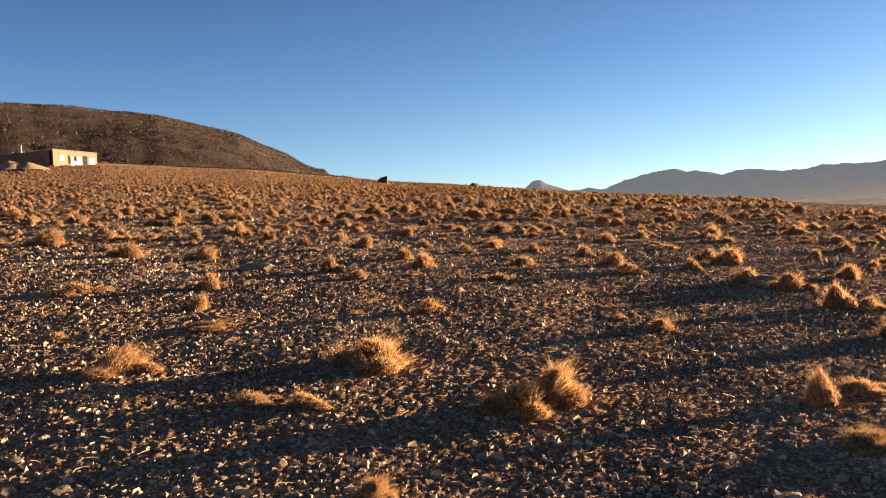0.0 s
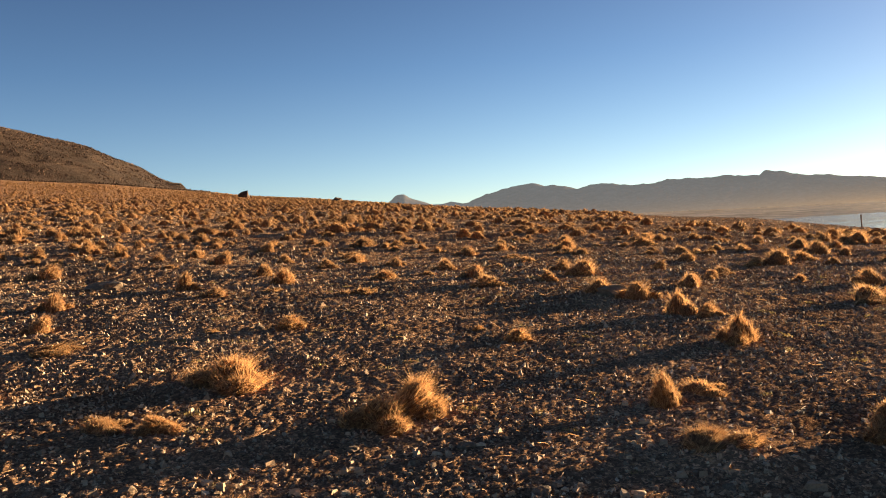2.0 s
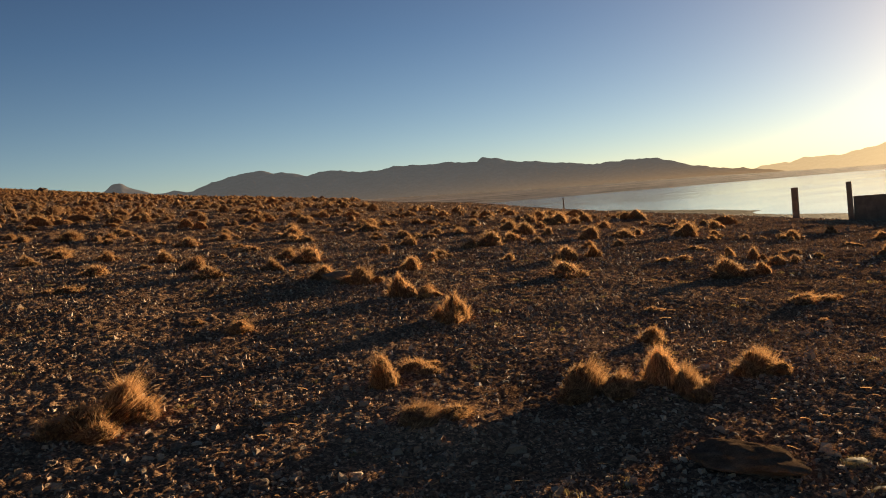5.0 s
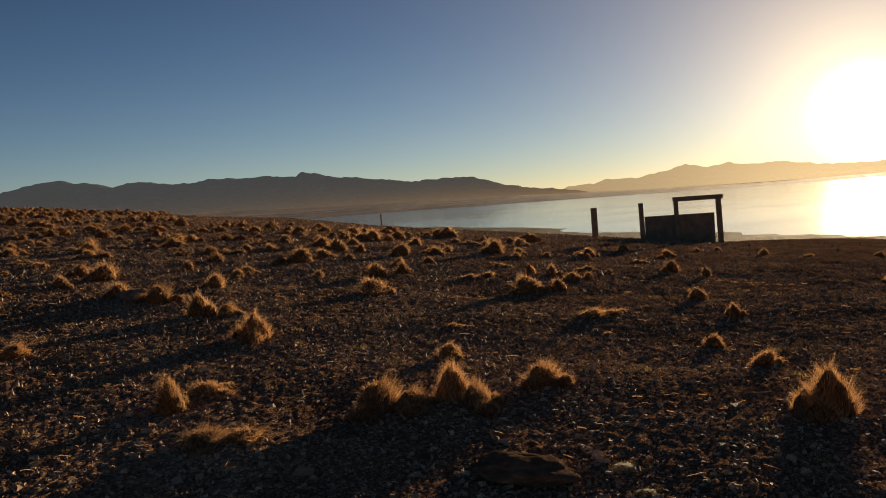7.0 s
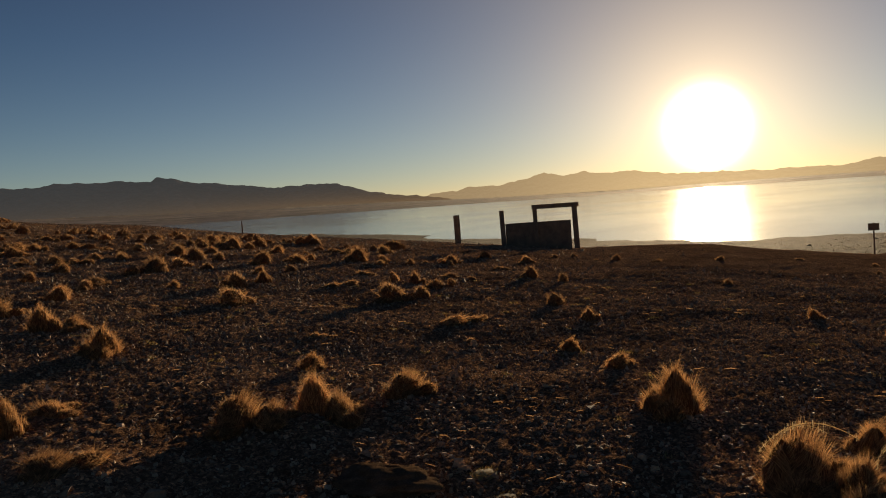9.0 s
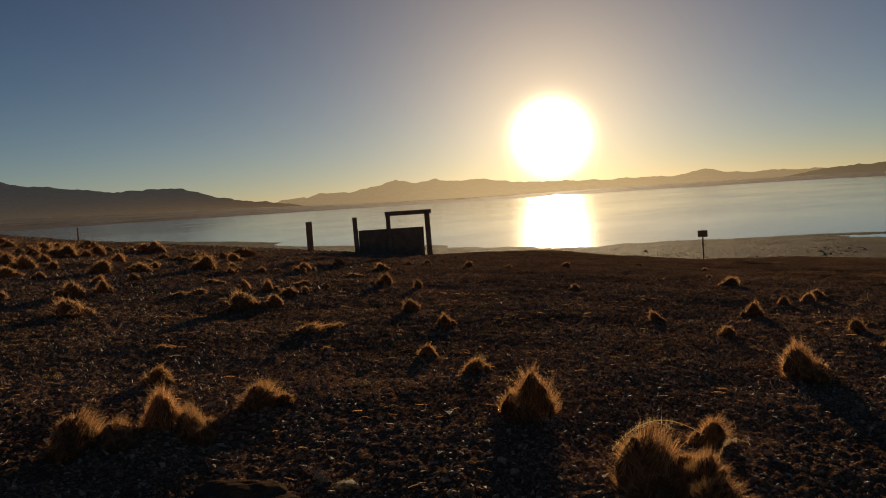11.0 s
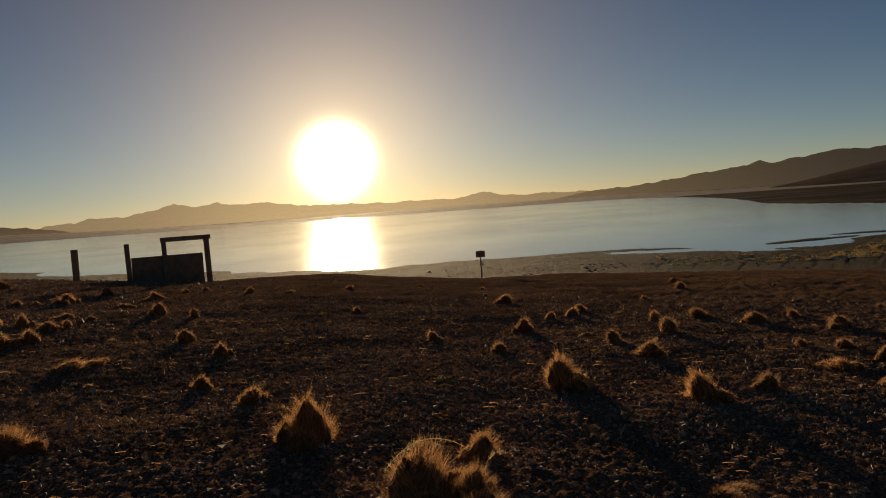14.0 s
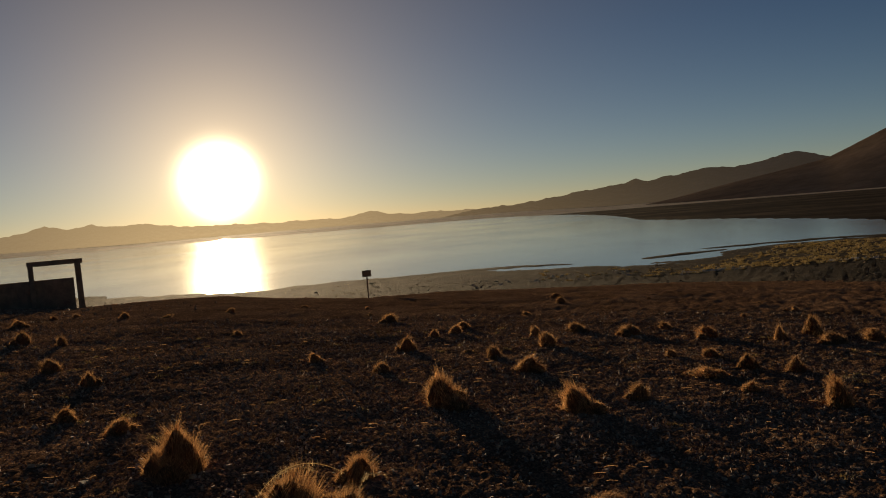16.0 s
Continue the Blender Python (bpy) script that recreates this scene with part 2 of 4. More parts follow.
def wave(x, y, size, seed):
    """Smooth value noise in -1..1 on arrays."""
    x, y = np.asarray(x, float) / size + seed * 17.3, np.asarray(y, float) / size - seed * 9.1
    ix, iy = np.floor(x), np.floor(y)
    fx, fy = smooth(x - ix), smooth(y - iy)

    def h(i, j):
        s = np.sin(i * 127.1 + j * 311.7 + seed * 74.7) * 43758.5453
        return (s - np.floor(s)) * 2 - 1
    return (h(ix, iy) * (1 - fx) + h(ix + 1, iy) * fx) * (1 - fy) + (h(ix, iy + 1) * (1 - fx) + h(ix + 1, iy + 1) * fx) * fy


MOUNDS = ((2.45, 4.62, 0.36, 0.065), (3.80, 4.45, 0.40, 0.07), (4.86, 1.30, 0.40, 0.03), (0.55, 5.90, 0.40, 0.04))
MUD_BARS = ((94.5, 100.5, 105, 113, 3.0), (98, 108, 116, 127, 2.4), (101.5, 125, 121, 136, 4.0), (97.5, 101, 205, 211, 4.0), (85, 91, 108, 104, 1.5))


def land(x, y):
    """Height of the ground, on arrays of places."""
    x, y = np.asarray(x, float), np.asarray(y, float)
    r = np.maximum(np.hypot(x, y), 0.01)
    az = np.degrees(np.arctan2(x, y))
    a = np.clip(az, -40, 125)
    tilt = np.tan(np.radians(3.87 * np.cos(np.radians(a)) - 1.5 * np.sin(np.radians(a))))
    brow = np.tan(np.radians(BROW(a)))
    drop = tilt - brow
    # bend so that the brow is the highest angle seen; to the west the ground steepens instead
    bend = np.where(drop > 0, drop * np.abs(drop) / (4 * EYE), 0)
    west = ((-EYE + tilt * 175) - brow * 175) / 175 ** 2
    w = smooth((a + 7) / 10)
    bend = bend * w + west * (1 - w)
    z = tilt * r - bend * np.where(bend < 0, np.minimum(r, 190), r) ** 2
    # past the western brow the land falls away
    z = z - 0.035 * np.clip(r - 215, 0, 400) * (1 - smooth((a - 5) / 12))
    z = np.where(r > 900, np.minimum(z, 40), z)
    # behind the camera the slope simply goes on
    behind = 0.0676 * np.clip(y, -120, 120) - 0.026 * np.clip(x, -150, 150)
    k = smooth((np.abs(az - 42) - 83) / 30)
    z = z * (1 - k) + behind * k
    z = z + wave(x, y, 9, 1) * 0.05 * smooth(r / 8) + wave(x, y, 2.1, 2) * 0.03 * smooth(r / 3) + wave(x, y, 0.7, 3) * 0.015
    # low mounds of blown soil caught by grass
    for mx, my, wide, tall in MOUNDS:
        z = z + tall * np.exp(-((x - mx) ** 2 + (y - my) ** 2) / wide ** 2)
    # lake bed, shelf and far shore
    near, far = NEAR_SHORE(a) * (1 + 0.035 * wave(x, y, 14, 5) + 0.02 * wave(x, y, 5, 6) + 0.09 * smooth((a - 92) / 8) * wave(x, y, 22, 4)), FAR_SHORE(a) * (1 + 0.02 * wave(x, y, 40, 7))
    shelf = LAKE + np.minimum(near - r, 45) * 0.012
    shelf = shelf + (0.07 * wave(x, y, 6.5, 41) + 0.03 * wave(x, y, 2.4, 42)) * smooth(1 - np.abs(near - r) / 14)
    shelf = np.where(shelf < LAKE, np.maximum(shelf, LAKE - 1.5), shelf)
    top = np.tan(np.radians(FAR_PLAIN(a))) * 2600 + EYE - LAKE
    # long low mud bars in the shallows
    for a0, a1, r0, r1, wide in MUD_BARS:
        u = np.clip((a - a0) / (a1 - a0), 0, 1)
        line = r0 + (r1 - r0) * u + 1.2 * wave(a, a * 0, 1.1, r0)
        bar = LAKE + 0.12 * np.sqrt(u * (1 - u)) * 2 + 0.04 * wave(x, y, 3, 34) - 0.06 - ((r - line) / wide) ** 2 * 0.12
        shelf = np.where((a > a0) & (a < a1) & (r > near * 0.9), np.maximum(shelf, np.maximum(bar, LAKE - 1.5)), shelf)
    plain = LAKE + np.where(r < far, np.clip((r - far) * 0.012, -1.5, 0), np.maximum(0.4, top) * np.clip((r - far) / np.maximum(2600 - far, 900), 0, 1) ** 0.8)
    floor_ = np.maximum(shelf, plain)
    z = np.maximum(z, floor_) + 0.15 * np.exp(-np.abs(z - floor_) / 0.3)
    z = np.where(r > near * 1.02, np.where(a > 31, floor_, z), z)
    # the scree hill
    crest = np.tan(np.radians(HILL(az))) * 330 + EYE
    hill = (crest - 1.2) * smooth(1 - np.abs(r - 330) / 150) ** 0.8 + wave(x, y, 13, 8) * 0.5 + wave(x, y, 4, 9) * 0.3
    hk = smooth((r - 178) / 20) * (crest > 5)
    z = np.where(hk > 0, np.maximum(z, z * (1 - hk) + np.maximum(hill, z) * hk), z)
    return z


def ground_at(x, y):
    return float(land(np.array([x]), np.array([y]))[0])


def sheet(name, xs, ys, zs, mats, pick=None):
    """A grid mesh from 2D arrays."""
    rows, cols = xs.shape
    v = np.stack([xs.ravel(), ys.ravel(), zs.ravel()], 1)
    i = np.arange(rows * cols).reshape(rows, cols)
    f = np.stack([i[:-1, :-1], i[:-1, 1:], i[1:, 1:], i[1:, :-1]], -1).reshape(-1, 4)
    me = bpy.data.meshes.new(name)
    me.from_pydata(v.tolist(), [], f.tolist())
    for m in mats:
        me.materials.append(m)
    if pick is not None:
        me.polygons.foreach_set("material_index", pick.astype(np.int32))
    me.polygons.foreach_set("use_smooth", [True] * len(f))
    me.update()
    return new(name, me)


STEP = 0.2
az = np.concatenate([np.arange(-180, -34, 4.0), np.arange(-34, 115.9, STEP), np.arange(116, 181, 4.0)])
rad = np.concatenate([[0.05], np.geomspace(0.4, 2.4, 14), np.geomspace(2.4, 20, 330)[1:], np.geomspace(20, 46, 70)[1:], np.geomspace(46, 80, 14)[1:], np.geomspace(80, 130, 52)[1:], np.geomspace(130, 520, 32)[1:], np.geomspace(520, 4900, 36)[1:]])
A, Rr = np.meshgrid(np.radians(az), rad)
X, Y = Rr * np.sin(A), Rr * np.cos(A)
Z = land(X, Y)


def lumps_of(u, v, seed):
    """Crowded stones on a plane of unit cells: the height of the stone that a place belongs to, 0 in the joints."""
    iu, iv = np.floor(u), np.floor(v)
    best, high = np.full(u.shape, 9.0), np.zeros(u.shape)
    for du in (-1, 0, 1):
        for dv in (-1, 0, 1):
            cu, cv = iu + du, iv + dv
            h = [np.modf(np.abs(np.sin(cu * 127.1 + cv * 311.7 + seed + k * 57.3) * 43758.5453))[0] for k in range(3)]
            d = np.hypot(u - cu - 0.1 - 0.8 * h[0], v - cv - 0.1 - 0.8 * h[1])
            high = np.where(d < best, h[2], high)
            best = np.minimum(best, d)
    return (0.15 + high ** 2) * np.clip(1.15 - best * best * 1.9, 0, 1)


# clods and half-buried stones: relief as fine as the sheet's own mesh
ca, cr = np.degrees(A) / STEP, np.interp(Rr, rad, np.arange(len(rad)))
rough_ = np.random.default_rng(3).uniform(-1, 1, A.shape)
clod = 1.15 * lumps_of(ca / 2.6, cr / 2.3, 1.0) + 0.7 * lumps_of(ca / 6.1, cr / 4.7, 5.0) * (0.5 + 0.5 * wave(X, Y, 1.7, 62)) - 0.4
shown = (np.degrees(A) > -34) & (np.degrees(A) < 116)
bare = smooth((Rr - 1.5) / 2) * (1 - smooth((Rr - 60) / 60))
Z = Z + np.where(shown, clod * 0.0024 * np.minimum(Rr, 5.4) * (1 - 0.75 * smooth((Rr - 6) / 6)) + rough_ * (0.005 + 0.009 * smooth((Rr - 5) / 7) + 0.0004 * Rr), 0) * bare
fr, fa = 0.5 * (Rr[:-1, :-1] + Rr[1:, 1:]), np.degrees(0.5 * (A[:-1, :-1] + A[1:, 1:]))
fz = 0.5 * (Z[:-1, :-1] + Z[1:, 1:])
pick = np.where((fr > 185) & (fa < -5) & (fa > -75), 1, 0)
pick = np.where((fr > 60) & (fa > 25) & (fz < LAKE + 0.75), 2, pick)
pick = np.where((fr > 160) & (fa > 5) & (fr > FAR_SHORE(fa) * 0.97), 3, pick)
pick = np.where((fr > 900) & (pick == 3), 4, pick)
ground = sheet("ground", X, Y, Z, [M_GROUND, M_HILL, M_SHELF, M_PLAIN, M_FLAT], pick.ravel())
tagged(ground, "stony brown desert slope with a scree hill", "ground", kind="structure")

wa, wr = np.meshgrid(np.radians(np.arange(-10, 122.1, 2.0)), np.array([85, 150, 300, 600, 1000, 1500.0]))
lake = sheet("water", wr * np.sin(wa), wr * np.cos(wa), wr * 0 + LAKE, [M_WATER])
tagged(lake, "still pale lake mirroring the low sun", "lake", kind="structure")


def ridge(name, label, dist, depth, foot, keys, mat, rough, seed):
    """A mountain range: its crest's height angle by bearing, seen from the slope."""
    a0, a1 = keys[0][0], keys[-1][0]
    crest = table(*keys)
    aa = np.arange(a0, a1 + 0.01, 0.12 if rough else 0.5)
    rows = np.linspace(-1, 1, 41)
    A, U = np.meshgrid(np.radians(aa), rows)
    wob = wave(aa, aa * 0, 4.5, seed) * 0.25
    R = dist + U * depth + (wob * depth * 0.4 * min(1, rough * 4))[None, :] * (1 - np.abs(U))
    jag = (wave(aa * 10, aa * 0, 6, seed + 1) * 0.05 + wave(aa * 10, aa * 0, 2.5, seed + 2) * 0.04) * min(1, rough * 4)
    top = np.tan(np.radians(crest(aa) + jag))[None, :] * R + EYE
    base = np.tan(np.radians(foot)) * R + EYE - 4
    shape = np.clip(1 - np.abs(U), 0, 1)
    gully = wave(A * 57.3 * 10 + U * 9, U * 2, 17, seed + 3) * 0.5 + wave(A * 57.3 * 10 - U * 5, U * 3, 7, seed + 4) * 0.25
    prof = smooth(shape) * 0.55 + shape * 0.45 + gully * rough * shape * (1 - shape) * 2
    Zr = base + (top - base) * np.clip(prof, 0, 1)
    ob = sheet(name, R * np.sin(A), R * np.cos(A), Zr, [mat])
    return tagged(ob, label, "mountain", kind="structure")


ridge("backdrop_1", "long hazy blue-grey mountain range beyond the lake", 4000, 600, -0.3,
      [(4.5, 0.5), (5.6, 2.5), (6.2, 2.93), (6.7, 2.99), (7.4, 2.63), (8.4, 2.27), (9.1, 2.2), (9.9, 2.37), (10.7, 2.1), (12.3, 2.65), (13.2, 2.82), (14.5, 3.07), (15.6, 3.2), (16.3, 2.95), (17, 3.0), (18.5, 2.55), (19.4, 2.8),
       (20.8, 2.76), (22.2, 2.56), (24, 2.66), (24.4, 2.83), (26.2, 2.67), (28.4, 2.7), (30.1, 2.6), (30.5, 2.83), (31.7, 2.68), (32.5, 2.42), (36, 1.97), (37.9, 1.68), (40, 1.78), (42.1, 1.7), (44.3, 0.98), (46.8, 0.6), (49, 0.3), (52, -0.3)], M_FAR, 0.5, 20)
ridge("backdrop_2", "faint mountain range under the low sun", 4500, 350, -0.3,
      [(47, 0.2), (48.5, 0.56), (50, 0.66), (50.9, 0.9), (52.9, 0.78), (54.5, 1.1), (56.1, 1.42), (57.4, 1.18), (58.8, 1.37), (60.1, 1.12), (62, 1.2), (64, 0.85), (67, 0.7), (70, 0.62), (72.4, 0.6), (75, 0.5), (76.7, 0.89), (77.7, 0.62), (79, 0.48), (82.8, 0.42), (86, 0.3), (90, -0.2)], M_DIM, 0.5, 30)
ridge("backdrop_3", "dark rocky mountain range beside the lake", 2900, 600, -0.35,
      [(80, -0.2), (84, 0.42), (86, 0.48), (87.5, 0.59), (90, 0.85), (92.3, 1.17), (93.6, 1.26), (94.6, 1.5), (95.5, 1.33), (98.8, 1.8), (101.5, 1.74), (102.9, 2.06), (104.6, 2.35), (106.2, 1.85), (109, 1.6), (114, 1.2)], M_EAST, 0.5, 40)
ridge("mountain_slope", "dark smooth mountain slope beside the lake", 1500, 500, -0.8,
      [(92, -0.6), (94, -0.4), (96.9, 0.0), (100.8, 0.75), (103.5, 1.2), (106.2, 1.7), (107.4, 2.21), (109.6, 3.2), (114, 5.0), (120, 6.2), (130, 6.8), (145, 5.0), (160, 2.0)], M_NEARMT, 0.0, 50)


# ---- plant and stone materials ----
def straw(name, low, high, glow=0.24):
    m, n, l, p = material(name, 0.75, 0.25)
    g = n.new("ShaderNodeNewGeometry")
    o = n.new("ShaderNodeObjectInfo")
    a = ramp_node(n, l, g.outputs["Random Per Island"], [(0.0, low), (1.0, high)])
    b = ramp_node(n, l, o.outputs["Random"], [(0.0, (0.80, 0.78, 0.74)), (1.0, (1.15, 1.12, 1.05))])
    c = mix_node(n, l, 1.0, a, b, "MULTIPLY")
    l.new(c, p.inputs["Base Color"])
    t = n.new("ShaderNodeBsdfTranslucent")
    l.new(c, t.inputs["Color"])
    x = n.new("ShaderNodeMixShader")
    x.inputs[0].default_value = glow
    l.new(p.outputs[0], x.inputs[1])
    l.new(t.outputs[0], x.inputs[2])
    l.new(x.outputs[0], n["Material Output"].inputs["Surface"])
    return m


M_STRAW = straw("dry_ichu_grass", (0.27, 0.140, 0.067), (0.78, 0.472, 0.246), 0.36)
M_STALK = straw("pale_seed_stalk", (0.55, 0.43, 0.27), (0.75, 0.62, 0.42), 0.5)
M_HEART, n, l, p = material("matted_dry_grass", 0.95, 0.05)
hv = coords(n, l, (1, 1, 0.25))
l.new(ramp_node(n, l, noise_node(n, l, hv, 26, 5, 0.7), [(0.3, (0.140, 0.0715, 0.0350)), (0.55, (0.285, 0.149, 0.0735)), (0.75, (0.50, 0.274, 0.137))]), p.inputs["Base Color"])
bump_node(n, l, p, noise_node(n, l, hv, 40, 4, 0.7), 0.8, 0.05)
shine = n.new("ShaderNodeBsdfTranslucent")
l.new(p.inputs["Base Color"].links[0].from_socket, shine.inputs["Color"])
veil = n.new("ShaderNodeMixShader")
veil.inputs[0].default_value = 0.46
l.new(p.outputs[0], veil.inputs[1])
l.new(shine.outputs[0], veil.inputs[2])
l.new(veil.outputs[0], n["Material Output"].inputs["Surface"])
M_MAT = straw("low_yellow_green_plant", (0.19, 0.138, 0.055), (0.44, 0.325, 0.15), 0.2)
M_STONE, n, l, p = material("desert_stone", 0.85, 0.08)
p.inputs["Diffuse Roughness"].default_value = 0.5
g = n.new("ShaderNodeNewGeometry")
o = n.new("ShaderNodeObjectInfo")
pick_ = n.new("ShaderNodeMath")
pick_.operation = "ADD"
l.new(g.outputs["Random Per Island"], pick_.inputs[0])
l.new(o.outputs["Random"], pick_.inputs[1])
frac = n.new("ShaderNodeMath")
frac.operation = "FRACT"
l.new(pick_.outputs[0], frac.inputs[0])
tone = ramp_node(n, l, frac.outputs[0], [(0.0, (0.25, 0.174, 0.121)), (0.5, (0.405, 0.288, 0.199)), (0.92, (0.535, 0.391, 0.272)), (1.0, (0.62, 0.482, 0.353))])
fine = noise_node(n, l, coords(n, l), 60, 4)
l.new(mix_node(n, l, 1.0, tone, ramp_node(n, l, fine, [(0.3, (0.7, 0.7, 0.7)), (0.7, (1.2, 1.18, 1.15))]), "MULTIPLY"), p.inputs["Base Color"])
bump_node(n, l, p, fine, 0.5, 0.01)


M_ROCK = earthy("brown_rock", [(0.3, (0.15, 0.107, 0.078)), (0.55, (0.24, 0.175, 0.128)), (0.75, (0.34, 0.258, 0.19))], 6, 55, bump=(0.7, 0.015))
# boulders toned dark for their shaded side; the shade is in the colour
M_BOULDER = earthy("dark_boulder", [(0.3, (0.0598, 0.039, 0.0273)), (0.55, (0.117, 0.0754, 0.052)), (0.75, (0.221, 0.14, 0.0949))], 0.35, 3, bump=(0.5, 0.2))


M_SCREE, n, l, p = material("scree_rock", 0.9, 0.1)
g = n.new("ShaderNodeNewGeometry")
tone = ramp_node(n, l, g.outputs["Random Per Island"], [(0.0, (0.038, 0.0240, 0.0180)), (0.6, (0.080, 0.0500, 0.0360)), (0.9, (0.145, 0.0890, 0.0635)), (1.0, (0.23, 0.142, 0.101))])
l.new(mix_node(n, l, 1.0, tone, ramp_node(n, l, noise_node(n, l, coords(n, l), 3, 4), [(0.3, (0.75, 0.75, 0.75)), (0.7, (1.2, 1.2, 1.2))]), "MULTIPLY"), p.inputs["Base Color"])


# ---- mesh helpers ----
def tri_mesh(name, verts, tris, mat, flat=True, heart=None):
    """A triangle mesh from arrays; heart: triangles from there on take the matted grass."""
    me = bpy.data.meshes.new(name)
    verts, tris = np.asarray(verts, np.float32), np.asarray(tris, np.int32)
    me.vertices.add(len(verts))
    me.vertices.foreach_set("co", verts.ravel())
    me.loops.add(len(tris) * 3)
    me.loops.foreach_set("vertex_index", tris.ravel())
    me.polygons.add(len(tris))
    me.polygons.foreach_set("loop_start", np.arange(0, len(tris) * 3, 3, dtype=np.int32))
    me.polygons.foreach_set("loop_total", np.full(len(tris), 3, np.int32))
    me.polygons.foreach_set("use_smooth", np.full(len(tris), not flat))
    me.materials.append(mat)
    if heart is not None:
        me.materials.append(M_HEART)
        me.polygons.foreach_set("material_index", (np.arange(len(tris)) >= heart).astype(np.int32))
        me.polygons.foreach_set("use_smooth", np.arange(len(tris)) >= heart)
    me.update()
    me.validate()
    return me


def scatter(base_v, base_t, places, turns, scales):
    """Many turned and scaled copies of one small shape as one pair of arrays. turns: about z, or (n, 3, 3)."""
    k, nv = len(places), len(base_v)
    if turns.ndim == 1:
        c, s = np.cos(turns), np.sin(turns)
        rot = np.zeros((k, 3, 3))
        rot[:, 0, 0], rot[:, 0, 1], rot[:, 1, 0], rot[:, 1, 1], rot[:, 2, 2] = c, -s, s, c, 1
    else:
        rot = turns
    v = np.einsum("kij,knj->kni", rot, base_v[None] * scales[:, None, :]) + places[:, None, :]
    t = base_t[None] + (np.arange(k) * nv)[:, None, None]
    return v.reshape(-1, 3), t.reshape(-1, 3)


def blades(rng, count, kind, width, steps):
    """A unit tussock: 1 m across and 1 m high, of bent tapering blades."""
    rho = 0.22 * np.sqrt(rng.random(count))
    th = rng.random(count) * 2 * np.pi
    ph = th + rng.normal(0, 0.5, count)
    lobes = 0.92 + 0.10 * np.sin(th * 2 + rng.random() * 6) + 0.08 * np.sin(th * 3 + rng.random() * 6)
    t = np.clip(rho / 0.22 * 0.5 + np.abs(rng.normal(0, 0.38, count)), 0, 1.15)
    if kind == "spike":
        rho, lean, long = rho * 0.9, np.radians(58) * t, (1.02 - 0.42 * t) * rng.uniform(0.7, 1.05, count)
    elif kind == "flat":
        rho, lean, long = rho * 1.8, np.radians(rng.uniform(5, 80, count)), rng.uniform(0.35, 1.0, count) * 0.95
    else:
        lean, long = np.radians(78) * t, rng.uniform(0.74, 1.04, count)
    long = long * np.where(rng.random(count) < 0.05, 1.22, 1)
    root = np.stack([rho * np.cos(th) * lobes, rho * np.sin(th) * lobes, -0.05 * np.ones(count)], 1)
    flat_ = 0.5 * np.sin(lean) * long * lobes
    if kind == "flat":
        flat_ *= 0.45
    tip = root * [0.8, 0.8, 0] + np.stack([np.cos(ph) * flat_, np.sin(ph) * flat_, np.maximum(np.cos(lean) * long, 0.05)], 1) + rng.normal(0, 0.035, (count, 3))
    mid = root + (tip - root) * [0.30, 0.30, 0.62]
    side = np.stack([-np.sin(ph), np.cos(ph), np.zeros(count)], 1) + rng.normal(0, 0.5, (count, 3)) * [1, 1, 0.3]
    side /= np.linalg.norm(side, axis=1)[:, None]
    w = width * rng.uniform(0.6, 1.3, count)
    rows = []
    for s in steps:
        c = root * (1 - s) ** 2 + mid * 2 * s * (1 - s) + tip * s * s
        half = side * (w * (1 - 0.75 * s) * 0.5)[:, None]
        rows += [c - half, c + half]
    rows.append(tip)
    v = np.stack(rows, 1)
    n = len(steps)
    f = []
    for i in range(n - 1):
        a = 2 * i
        f += [(a, a + 1, a + 3), (a, a + 3, a + 2)]
    f.append((2 * n - 2, 2 * n - 1, 2 * n))
    tris = np.array(f)[None] + (np.arange(count) * (2 * n + 1))[:, None, None]
    return v.reshape(-1, 3), tris.reshape(-1, 3)


def core(rings=3, around=8, r=0.30, h=0.6):
    """The dense heart of a tussock."""
    v = [(r * math.cos(e) * math.cos(a), r * math.cos(e) * math.sin(a), h * math.sin(e) - 0.04)
         for e in [math.pi / 2 * i / rings for i in range(rings)] for a in [2 * math.pi * j / around for j in range(around)]]
    v.append((0, 0, h))
    f = []
    for i in range(rings - 1):
        for j in range(around):
            a, b = i * around + j, i * around + (j + 1) % around
            f += [(a, b, b + around), (a, b + around, a + around)]
    f += [((rings - 1) * around + j, (rings - 1) * around + (j + 1) % around, rings * around) for j in range(around)]
    return np.array(v), np.array(f)


def joined(*pairs):
    vs, ts, k = [], [], 0
    for v, t in pairs:
        vs.append(v), ts.append(t + k)
        k += len(v)
    return np.concatenate(vs), np.concatenate(ts)


PROFILE = {"dome": lambda e: np.maximum(0, 1 - e ** 1.9) ** 0.55, "spike": lambda e: np.maximum(0, 1 - e ** 1.6) ** 0.72, "flat": lambda e: np.sqrt(np.maximum(0, 1 - e * e))}


